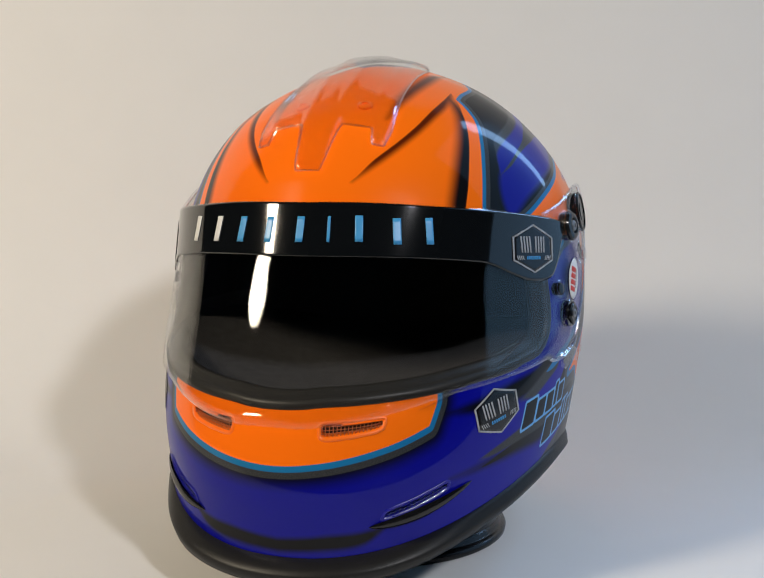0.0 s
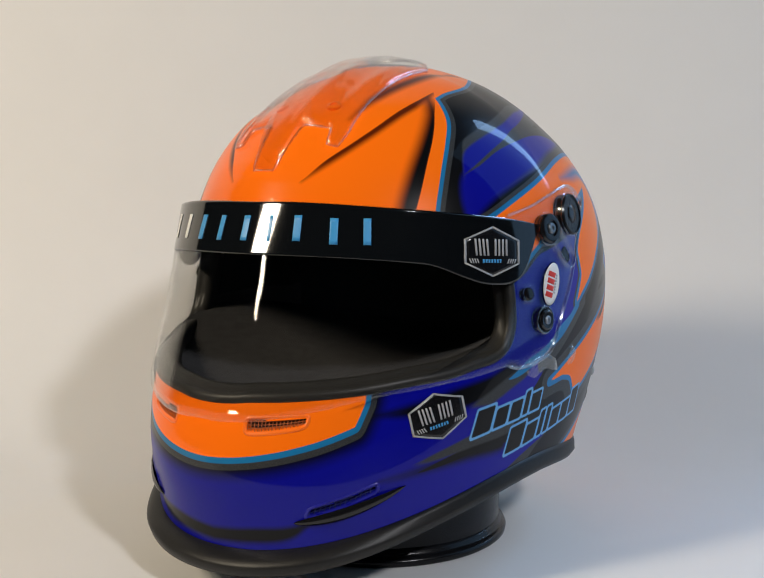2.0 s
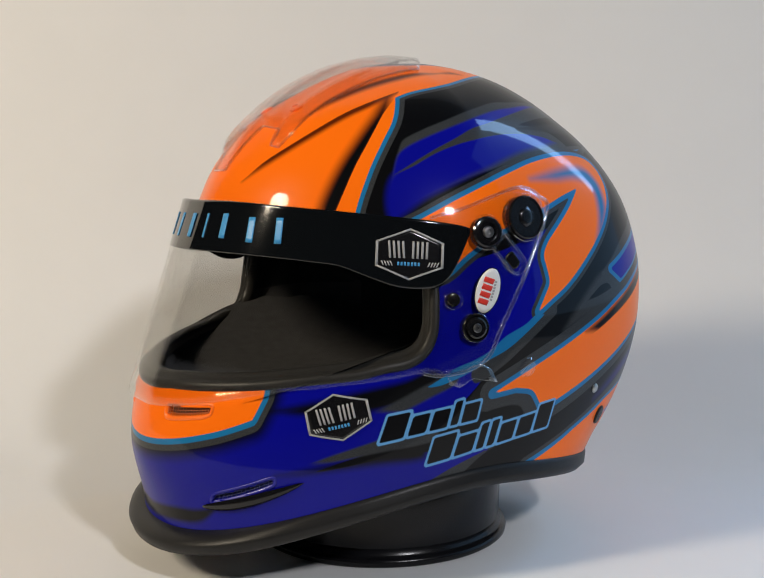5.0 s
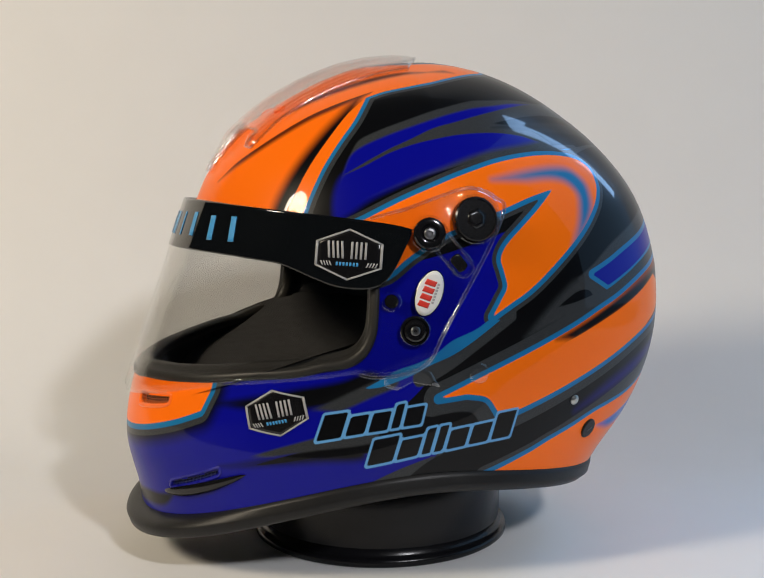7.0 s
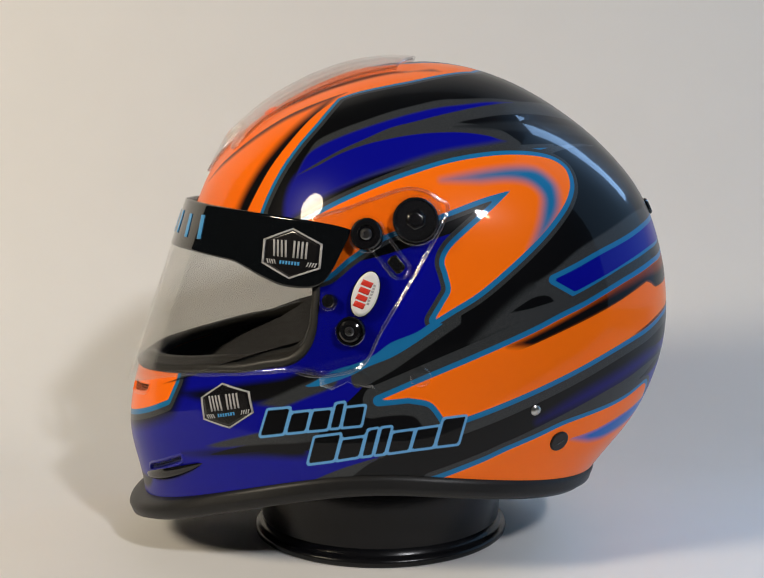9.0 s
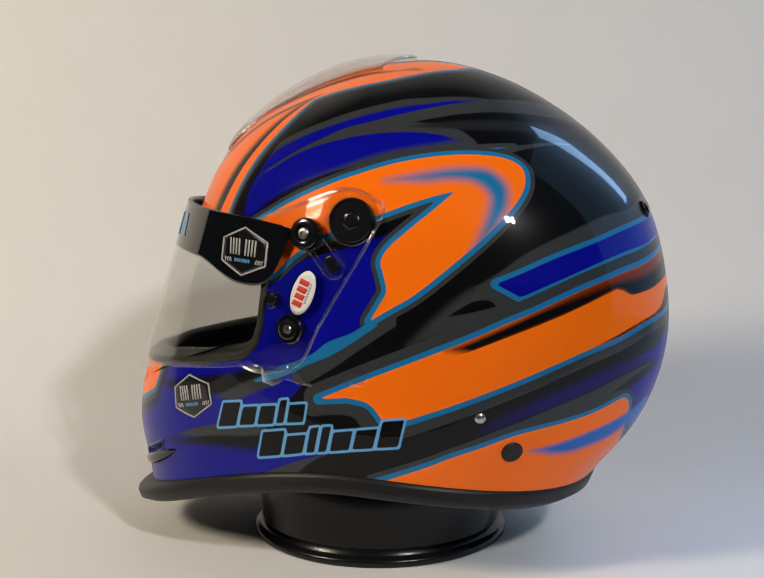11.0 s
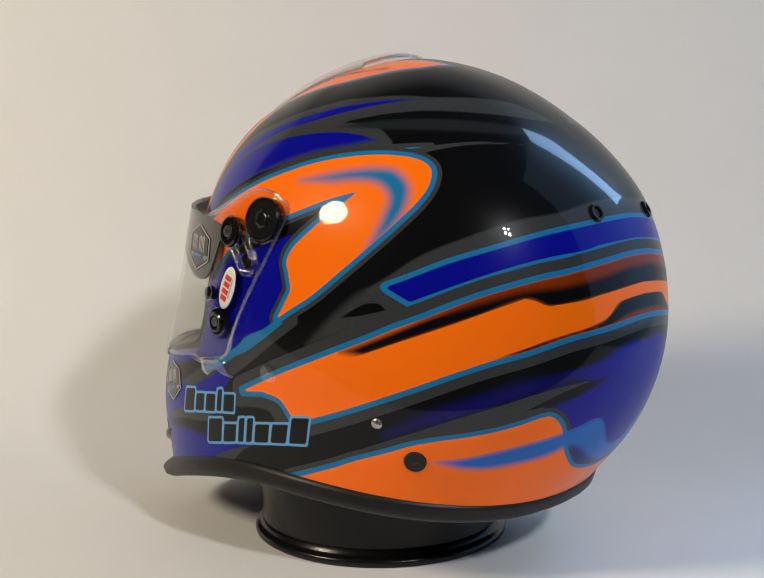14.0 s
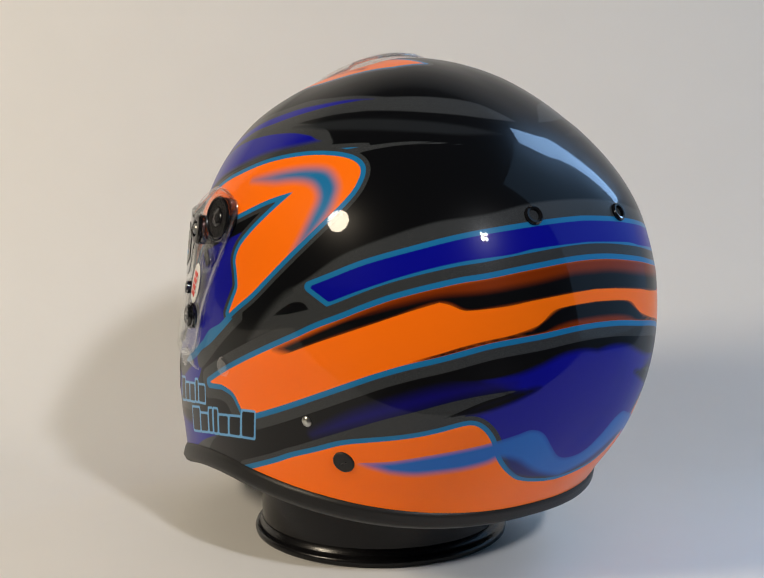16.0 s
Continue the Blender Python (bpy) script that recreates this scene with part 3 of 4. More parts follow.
# name, outline, colour, softness in mm, outer lines (mm, colour), clipped by
LAYERS = [
    ("chin_blue", CHIN_BLUE, BLUE, 0.2, [], None),
    ("chin_wedge", CHIN_WEDGE, BLACK, 2.2, [], None),
    ("chin_flash", CHIN_FLASH, GREY, 1.2, [], None),
    ("chin_dark", CHIN_DARK, BLACK, 2.6, [], None),
    ("chin_grey", CHIN_GREY, GREY, 0.8, [], None),
    ("low_grey", LOW_GREY, GREY, 0.3, [], None),
    ("rear_blue", REAR_BLUE, BLUE, 2.4, [], None),
    ("side_blue", SIDE_BLUE, (0.006, 0.004, 0.13), 4.5, [], None),
    ("black_wedge", BLACK_WEDGE, BLACK, 0.5, [], None),
    ("spike_shade", SPIKE_SHADE, BLACK, 2.0, [], None),
    ("spike", SPIKE, GREY, 0.2, [], None),
    ("upper_grey", UPPER_GREY, GREY, 0.8, [], None),
    ("blue_top", BLUE_TOP, BLUE, 1.2, [], None),
    ("blue_mid", BLUE_MID, BLUE, 2.6, [], None),
    ("grey_tongue", GREY_TONGUE, GREY, 0.4, [], None),
    ("stroke_grey", STROKE_GREY, (0.014, 0.016, 0.018), 1.6, [], None),
    ("dart_grey", DART_GREY, GREY, 3.0, [], None),
    ("stripe_grey", STRIPE_GREY, GREY, 1.0, [], None),
    ("stripe_blue", STRIPE_BLUE, BLUE, 0.2, [(2.6, TEAL)], None),
    ("hook_grey", HOOK_GREY, GREY, 0.3, [], None),
    ("hook_dark", HOOK_DARK, BLACK, 0.5, [], None),
    ("field", FIELD, ORANGE, 0.2, [(8.0, GREY), (2.8, TEAL)], None),
    ("field_shade", FIELD_SHADE, BLACK, 2.6, [], "field"),
    ("field_glow", FIELD_GLOW, (0.20, 0.027, 0.002), 2.6, [], "field"),
    ("field_lowshade", FIELD_LOWSHADE, BLACK, 1.6, [], "field"),
    ("field_lowglow", FIELD_LOWGLOW, (0.20, 0.028, 0.002), 1.6, [], "field"),
    ("stripe_dark", STRIPE_DARK, BLACK, 0.3, [], None),
    ("solid", SOLID, ORANGE, 0.2, [], None),
    ("low_orange", LOW_ORANGE, ORANGE, 0.2, [(5.0, GREY), (2.6, TEAL)], None),
    ("teal_dart", TEAL_DART, GREY, 0.2, [], None),
    ("pocket", POCKET, (0.010, 0.018, 0.14), 2.2, [], None),
    ("ribbon", RIBBON, MIDBLUE, 3.0, [], "ribbon_edge"),
    ("thin_grey", THIN_GREY, GREY, 0.3, [], None),
    ("teal_flick", TEAL_FLICK, TEAL, 0.2, [], None),
    ("tail_grey", TAIL_GREY, GREY, 0.4, [], None),
    ("loop", LOOP, ORANGE, 0.2, [(5.0, GREY), (2.7, TEAL)], None),
    ("loop_fade", LOOP_FADE, TEAL, 4.0, [], "loop"),
    ("teal_tail", TEAL_TAIL, TEAL, 0.2, [], None),
    ("forehead", FOREHEAD, ORANGE, 0.2, [(5.2, GREY), (2.4, TEAL)], None),
    ("panel_shade", PANEL_SHADE, BLACK, 4.5, [], "panel"),
    ("panel_line", PANEL_LINE, (0.10, 0.014, 0.002), 2.4, [], "panel"),
    ("top_shade", TOP_SHADE, (0.10, 0.016, 0.003), 3.5, [], None),
    ("chin_black", CHIN_BLACK, BLACK, 1.8, [], None),
    ("chin_orange", CHIN_ORANGE, ORANGE, 0.2, [(9.0, BLACK, 4.5), (5.6, GREY), (2.7, TEAL)], None),
]
CLIPS = {"panel": PANEL, "ribbon_edge": RIBBON_EDGE}


def livery():
    """The airbrushed paint: each shape is a field of distances on the shell, cut off in the material."""
    m, nt, b = material("airbrushed_paint")
    fields = {}
    made = {}

    def mask(name, at, soft):
        if name not in made:
            made[name] = nt.nodes.new("ShaderNodeAttribute")
            made[name].attribute_name = name
        mr = nt.nodes.new("ShaderNodeMapRange")
        mr.interpolation_type = "SMOOTHSTEP" if soft > 0.5 else "LINEAR"
        mr.inputs["From Min"].default_value, mr.inputs["From Max"].default_value = at + soft, at - soft
        nt.links.new(made[name].outputs["Fac"], mr.inputs["Value"])
        return mr.outputs["Result"]

    def over(below, factor, colour):
        mx = nt.nodes.new("ShaderNodeMix")
        mx.data_type = "RGBA"
        nt.links.new(factor, mx.inputs["Factor"])
        if isinstance(below, tuple):
            mx.inputs["A"].default_value = (*below, 1)
        else:
            nt.links.new(below, mx.inputs["A"])
        if colour == GREY:
            nt.links.new(flake_glint, mx.inputs["B"])
        else:
            mx.inputs["B"].default_value = (*colour, 1)
        return mx.outputs["Result"]

    where = nt.nodes.new("ShaderNodeTexCoord")
    # metal flake in the grey: its glints are coloured in as lighter specks
    specks = nt.nodes.new("ShaderNodeTexNoise")
    specks.inputs["Scale"].default_value, specks.inputs["Detail"].default_value = 2200, 2
    nt.links.new(where.outputs["Object"], specks.inputs["Vector"])
    ramp = nt.nodes.new("ShaderNodeValToRGB")
    ramp.color_ramp.elements[0].position, ramp.color_ramp.elements[1].position = 0.42, 0.72
    ramp.color_ramp.elements[0].color = (*[c * 0.85 for c in GREY], 1)
    ramp.color_ramp.elements[1].color = (*[c * 1.45 for c in GREY], 1)
    nt.links.new(specks.outputs["Fac"], ramp.inputs["Fac"])
    flake_glint = ramp.outputs["Color"]
    for name, poly in CLIPS.items():
        fields[name] = signed_distance(smooth_outline(poly), PQ, SCALE)
    now = BLACK
    for name, poly, colour, soft, lines, clip in LAYERS:
        fields[name] = signed_distance(smooth_outline(poly), PQ, SCALE)
        for width, line_colour, *blur in lines:
            now = over(now, mask(name, width, blur[0] if blur else 0.2), line_colour)
        f = mask(name, 0.0, soft)
        if clip:
            mu = nt.nodes.new("ShaderNodeMath")
            mu.operation = "MULTIPLY"
            nt.links.new(f, mu.inputs[0])
            nt.links.new(mask(clip, 0.0, 0.2), mu.inputs[1])
            f = mu.outputs[0]
        now = over(now, f, colour)
    for name, bars in (("first_word", NAME_FIRST), ("last_word", NAME_LAST)):
        fields[name] = np.minimum.reduce([signed_distance(bar, PQ, SCALE) for bar in bars])
        now = over(now, mask(name, 1.25, 0.2), (0.13, 0.36, 0.66))
        now = over(now, mask(name, 0.0, 0.2), BLACK)
    nt.links.new(now, b.inputs["Base Color"])
    b.inputs["Roughness"].default_value = 0.30
    b.inputs["Coat Weight"].default_value = 0.34
    b.inputs["Coat Roughness"].default_value = 0.015
    b.inputs["Specular IOR Level"].default_value = 0.05
    tc = nt.nodes.new("ShaderNodeTexCoord")
    nz = nt.nodes.new("ShaderNodeTexNoise")
    nz.inputs["Scale"].default_value, nz.inputs["Detail"].default_value = 220, 3
    nt.links.new(tc.outputs["Object"], nz.inputs["Vector"])
    bp = nt.nodes.new("ShaderNodeBump")
    bp.inputs["Strength"].default_value, bp.inputs["Distance"].default_value = 0.12, 0.00006
    nt.links.new(nz.outputs["Fac"], bp.inputs["Height"])
    nt.links.new(bp.outputs["Normal"], b.inputs["Coat Normal"])
    return m, fields


CHIN_VENT = [(-0.805, -0.339), (-0.655, -0.293), (-0.655, -0.318), (-0.790, -0.372)]
LOWER_VENT = [(-0.595, -0.457), (-0.477, -0.388), (-0.472, -0.407), (-0.595, -0.482)]
eyeport_mm = signed_distance(smooth_outline(EYEPORT), PQ, SCALE)
M_PAINT, paint_fields = livery()
faces = np.array(grid_faces(NEL, NPHI, True))
vent_cut = np.minimum(signed_distance(CHIN_VENT, PQ, SCALE), signed_distance(LOWER_VENT, PQ, SCALE))
keep = (eyeport_mm[faces] > 0).any(1) & (vent_cut[faces].mean(1) > -0.45)
shell = mesh_object("shell", XYZ, faces[keep].tolist(), M_PAINT, helmet, "orange, royal blue and black airbrushed gloss shell")
for name, values in paint_fields.items():
    at = shell.data.attributes.new(name, "FLOAT", "POINT")
    at.data.foreach_set("value", values.astype(np.float32))

# inner shell with its padding: its edge lies inside the gasket
away = np.clip(eyeport_mm / 30.0, 0, 1)
inner_r = shell_radius(PHI, E).reshape(-1) - (0.011 + 0.016 * away * away * (3 - 2 * away))
sub = np.arange(NEL * NPHI).reshape(NEL, NPHI)[::2, ::2]
iv = (np.array([CX, 0, 0]) + DIRS * inner_r[:, None])[sub.ravel()]
inf = np.array(grid_faces(sub.shape[0], sub.shape[1], True))
open_edge = (eyeport_mm[sub.ravel()][inf] > 1.5).all(1)
low = (E.reshape(-1)[sub.ravel()][inf] < -12).all(1) & (np.abs(PHI.reshape(-1)[sub.ravel()][inf]) < 112).all(1)
mesh_object("liner", iv, inf[open_edge & ~low].tolist(), M_LINER, helmet, "black fabric crown liner")
mesh_object("chin_pad", iv, inf[open_edge & low].tolist(), M_FOAM, helmet, "charcoal fabric chin and cheek padding")


def tube(points, normals, profile, closed=True, towards=None):
    """Sweep a profile of (outward, along) offsets round a line of points on the shell."""
    pts = [Vector(p) for p in points]
    n = len(pts)
    verts = []
    for i, p in enumerate(pts):
        t = (pts[(i + 1) % n] - pts[i - 1]).normalized() if closed or 0 < i < n - 1 else (pts[min(i + 1, n - 1)] - pts[max(i - 1, 0)]).normalized()
        up = Vector(normals[i]).normalized()
        side = t.cross(up).normalized()
        if towards is not None and side.dot(Vector(towards) - p) < 0:
            side = -side
        verts += [p + up * a + side * b for a, b in profile]
    m = len(profile)
    f = []
    for i in range(n if closed else n - 1):
        j = (i + 1) % n
        for k in range(m):
            l = (k + 1) % m
            f.append((i * m + k, i * m + l, j * m + l, j * m + k))
    return verts, f


def mirrored_line(points):
    """A line on the left half, from the front midline round to the front midline again, continued over the right half."""
    left = [(p, q, 1) for p, q in points]
    right = [(p, q, -1) for p, q in reversed(points)]
    return left + right


def on_surface(line, radius_of, lift=0.0):
    p = np.array([a for a, _, _ in line])
    q = np.array([b for _, b, _ in line])
    d = disc_to_dir(p, q)
    d[:, 1] = np.abs(d[:, 1]) * np.array([-c for _, _, c in line])
    ph, el = angles(d)
    return np.array([CX, 0, 0]) + d * (radius_of(ph, el) + lift)[:, None], d


# eyeport gasket
edge = [p for p in smooth_outline(EYEPORT, 8) if p[0] ** 2 + p[1] ** 2 <= 1.0]
k = max(range(len(edge)), key=lambda i: (Vector(edge[i]) - Vector(edge[i - 1])).length)
edge = edge[k:] + edge[:k]
pts, nrm = on_surface(mirrored_line(edge), shell_radius)
ring = [(0.0005, -0.0022), (0.0013, -0.0006), (0.0004, 0.0022), (-0.0024, 0.0034), (-0.0034, 0.0028), (-0.0058, 0.0046), (-0.0090, 0.0048), (-0.012, 0.0030), (-0.014, -0.0030), (-0.003, -0.0022)]
v, f = tube(pts, nrm, ring, towards=(-0.10, 0, -0.015))
mesh_object("eyeport_gasket", v, f, M_GASKET, helmet, "dark grey rubber gasket round the eye opening")

# padded dish inside, seen through the opening
dish_v, nd, ma = [], 26, 48
for i in range(nd):
    r = i / (nd - 1)
    for k in range(ma):
        a = 2 * math.pi * k / ma
        x, y = -0.042 + 0.104 * r * math.cos(a), 0.106 * r * math.sin(a)
        t = (x + 0.146) / 0.208
        z = -0.076 + 0.032 * t**1.3 + 0.022 * (y / 0.09) ** 2 + 0.0012 * math.sin(60 * x + 30 * y)
        dish_v.append((x, y, z))
mesh_object("cheek_pad", dish_v, grid_faces(nd, ma, True), M_FOAM, helmet, "charcoal speckled fabric cheek and neck padding")

# bottom trim with its chin lip
nt_ = 240
bv, m = [], 9
for i in range(nt_):
    a = -180 + 360 * i / nt_
    e0 = float(bottom_elevation(a))
    r0 = float(shell_radius(a, e0))
    base = place(a, e0, r0)
    down = place(a, e0 - 3.0, float(shell_radius(a, e0 - 3.0))) - base
    down = down / np.linalg.norm(down)
    flat = np.array([-math.cos(math.radians(a)), -math.sin(math.radians(a)), 0])
    out = flat - down * (flat @ down)
    out = out / np.linalg.norm(out)
    lip = max(0.0, min(1.0, (46 - abs(a)) / 28.0))
    lip = lip * lip * (3 - 2 * lip)
    o = 0.0028 + 0.0062 * lip
    h = 0.0098 + 0.001 * lip
    prof = [(0.0004, -0.0025), (0.002 + 0.7 * (o - 0.003), 0.0 + 0.0008 * lip), (o, 0.003), (o + 0.0006, 0.45 * h), (o - 0.001, 0.85 * h), (o * 0.5 - 0.002, h), (-0.010, h), (-0.014, 0.004), (-0.006, -0.002)]
    for a_, b_ in prof:
        bv.append(base + out * a_ + down * b_)
bf = []
for i in range(nt_):
    j = (i + 1) % nt_
    for q in range(m):
        w = (q + 1) % m
        bf.append((i * m + q, j * m + q, j * m + w, i * m + w))
mesh_object("edge_trim", bv, bf, M_RUBBER, helmet, "black rubber edge trim with a projecting chin lip")


# visor and its sun strip
def visor_sheet(name, top, bottom, lift, thick, mat, label, cols=70, rows=26, radius_of=None):
    radius_of = radius_of or visor_radius
    def resample(line, n):
        pts = [Vector(p) for p in line]
        fine = []
        for i in range(len(pts) - 1):
            p0, p1, p2, p3 = pts[max(i - 1, 0)], pts[i], pts[i + 1], pts[min(i + 2, len(pts) - 1)]
            for k in range(12):
                t = k / 12
                fine.append(0.5 * ((2 * p1) + (p2 - p0) * t + (2 * p0 - 5 * p1 + 4 * p2 - p3) * t * t + (3 * p1 - p0 - 3 * p2 + p3) * t**3))
        fine.append(pts[-1])
        acc = np.concatenate([[0], np.cumsum([(b - a).length for a, b in zip(fine, fine[1:])])])
        want = np.linspace(0, acc[-1], n)
        return np.stack([np.interp(want, acc, [v.x for v in fine]), np.interp(want, acc, [v.y for v in fine])], 1)
    T, B = resample(top, cols), resample(bottom, cols)
    full = []
    for side in (-1, 1):
        for c in (range(cols - 1, 0, -1) if side < 0 else range(cols)):
            for r in range(rows):
                t = r / (rows - 1)
                p = B[c] * (1 - t) + T[c] * t
                full.append((p[0], p[1], side))
    ncol = 2 * cols - 1
    outer, d = on_surface(full, radius_of, lift)
    inner, _ = on_surface(full, radius_of, lift - thick)
    f = grid_faces(ncol, rows)
    n = len(outer)
    f2 = [tuple(n + i for i in reversed(q)) for q in f]
    rim = [c * rows for c in range(ncol)] + [(ncol - 1) * rows + r for r in range(1, rows)] + [c * rows + rows - 1 for c in range(ncol - 2, -1, -1)] + [r for r in range(rows - 2, 0, -1)]
    f3 = [(rim[i], rim[(i + 1) % len(rim)], n + rim[(i + 1) % len(rim)], n + rim[i]) for i in range(len(rim))]
    return mesh_object(name, np.concatenate([outer, inner]), f + f2 + f3, mat, helmet, label)


visor_sheet("visor", VISOR_TOP, VISOR_BOTTOM, 0.0, 0.0022, M_VISOR, "lightly smoked clear visor, closed")
visor_sheet("sun_strip", STRIP_TOP, STRIP_BOTTOM, 0.0005, 0.0003, M_STRIP, "black vinyl sun strip across the visor")


# moulded bead along the visor's rear plate
bead = VISOR_BOTTOM[4:] + VISOR_TOP[:2:-1]
fine = []
for i in range(len(bead) - 1):
    p0, p1, p2, p3 = (Vector(bead[max(0, min(len(bead) - 1, k))]) for k in (i - 1, i, i + 1, i + 2))
    for k in range(8):
        t = k / 8
        fine.append(0.5 * ((2 * p1) + (p2 - p0) * t + (2 * p0 - 5 * p1 + 4 * p2 - p3) * t * t + (3 * p1 - p0 - 3 * p2 + p3) * t**3))
M_BEAD = clear("clear_bead", (0.90, 0.90, 0.92), 0.06, 0.2)
for side in (1, -1):
    pts, nrm = on_surface([(v.x, v.y, side) for v in fine], visor_radius, 0.0002)
    v, f = tube(pts, nrm, [(0.0012, 0.0), (0.0008, 0.0008), (-0.0006, 0.0009), (-0.0008, -0.0009), (0.0008, -0.0008)], closed=False)
    mesh_object("edge_bead", v, f, M_BEAD, bpy.data.objects["visor"], "clear moulded bead")

# ------------------------------------------------------------------ fittings on the shell
M_WHITE = plain("white_print", (0.72, 0.72, 0.70), 0.4)
M_SILVER = plain("silver_print", (0.36, 0.36, 0.36), 0.35)
M_CYAN = plain("sky_blue_vinyl", (0.05, 0.30, 0.62), 0.35)
M_RED = plain("red_print", (0.62, 0.03, 0.015), 0.4)
M_BADGE = plain("black_badge_vinyl", (0.006, 0.006, 0.007), 0.2)
# near-black colour puts in the shade inside the vents
M_HOLE = plain("recess_shade", (0.012, 0.004, 0.003), 0.8)
M_ORANGE_WIRE = plain("orange_mesh_wire", (0.42, 0.11, 0.03), 0.45)
M_BLUE_WIRE = plain("blue_mesh_wire", (0.03, 0.04, 0.16), 0.35)
M_RIM_ORANGE = plain("orange_lacquer", ORANGE, 0.3, coat=0.4)
M_RIM_BLUE = plain("blue_lacquer", BLUE, 0.35, coat=0.2)
CENTRE = np.array([CX, 0, 0])


def flip(p, q, side):
    d = disc_to_dir(p, q)
    return d * np.array([1, side, 1])


def at_dir(d, radius_of, lift=0.0):
    d = np.asarray(d, float)
    d = d / np.linalg.norm(d, axis=-1, keepdims=True)
    ph, el = angles(d)
    return CENTRE + d * (radius_of(ph, el) + lift)[..., None]


def local_frame(p, q, radius_of, side=1, turn=0.0):
    """Origin, rearward, upward and outward directions at a place on a surface; side -1 is the right half."""
    d = flip(p, q, side)
    up = np.array([0, 0, 1.0]) - d * d[2]
    up = up / np.linalg.norm(up)
    rear = np.cross(up, d)
    rear = rear if rear[0] > 0 else -rear
    h = 0.02
    o, a, b2 = at_dir(d, radius_of), at_dir(d + rear * h, radius_of), at_dir(d + up * h, radius_of)
    u, w = a - o, b2 - o
    n = np.cross(u, w)
    n = n if n @ d > 0 else -n
    n = n / np.linalg.norm(n)
    u = u / np.linalg.norm(u)
    w = np.cross(n, u)
    w = w if w @ up > 0 else -w
    c, s_ = math.cos(radians(turn)), math.sin(radians(turn))
    return o, u * c + w * s_, w * c - u * s_, n


def turned_part(name, profile, spot, radius_of, side, mat, parent, label="", lift=0.0, seg=40):
    """A turned fitting standing out of the surface; profile: radius and height in mm."""
    o, u, w, n = local_frame(*spot, radius_of, side)
    verts, m_ = [], len(profile)
    for k in range(seg):
        a = 2 * math.pi * k / seg
        for r, z in profile:
            verts.append(o + (u * math.cos(a) + w * math.sin(a)) * r * 0.001 + n * (z * 0.001 + lift))
    f = [(k * m_ + i, ((k + 1) % seg) * m_ + i, ((k + 1) % seg) * m_ + i + 1, k * m_ + i + 1) for k in range(seg) for i in range(m_ - 1)]
    f.append(tuple(k * m_ + m_ - 1 for k in range(seg)))
    if side < 0:
        f = [tuple(reversed(q)) for q in f]
    ob = mesh_object(name, verts, f, mat, parent, label)
    ob.data.set_sharp_from_angle(angle=radians(32))
    return ob


def draped(name, outlines, spot, radius_of, side, mat, parent, lift, label="", turn=0.0, rings=5, mirror=True, thick=0.0002):
    """Stickers: outlines in mm (rearward, up) laid over a surface. Several outlines make one mesh."""
    o, u, w, n = local_frame(*spot, radius_of, side, turn * (1 if side > 0 or not mirror else 1))
    verts, f = [], []
    for line in outlines:
        pts = []
        m_ = len(line)
        for i in range(m_):
            a, b2 = np.array(line[i], float), np.array(line[(i + 1) % m_], float)
            k = max(1, int(np.linalg.norm(b2 - a) / 2.5))
            pts += [a + (b2 - a) * j / k for j in range(k)]
        pts = np.array(pts)
        mid = pts.mean(0)
        base, m_ = len(verts), len(pts)
        flat = [mid] + [mid + (p - mid) * (r + 1) / rings for r in range(rings) for p in pts]
        P3 = [o + (u * x + w * y) * 0.001 for x, y in flat]
        S3 = at_dir(np.array(P3) - CENTRE, radius_of, lift)
        verts += list(S3)
        low = at_dir(np.array(P3[-m_:]) - CENTRE, radius_of, lift - thick)
        f += [(base, base + 1 + i, base + 1 + (i + 1) % m_) for i in range(m_)]
        for r in range(rings - 1):
            for i in range(m_):
                a, b2 = base + 1 + r * m_ + i, base + 1 + r * m_ + (i + 1) % m_
                f.append((a, a + m_, b2 + m_, b2))
        top = base + 1 + (rings - 1) * m_
        lo = len(verts)
        verts += list(low)
        f += [(top + i, lo + i, lo + (i + 1) % m_, top + (i + 1) % m_) for i in range(m_)]
    return mesh_object(name, verts, f, mat, parent, label)


def band(outline, width):
    """The frame round a closed outline, as quads."""
    pts = np.array(outline, float)
    mid = pts.mean(0)
    inner = mid + (pts - mid) * (1 - width)
    n = len(pts)
    return [[pts[i], pts[(i + 1) % n], inner[(i + 1) % n], inner[i]] for i in range(n)]


def oval(a, b2, n=36):
    return [(a * math.cos(2 * math.pi * k / n), b2 * math.sin(2 * math.pi * k / n)) for k in range(n)]


def slab(x0, y0, x1, y1, lean=0.0):
    return [(x0, y0), (x1, y0), (x1 + lean, y1), (x0 + lean, y1)]


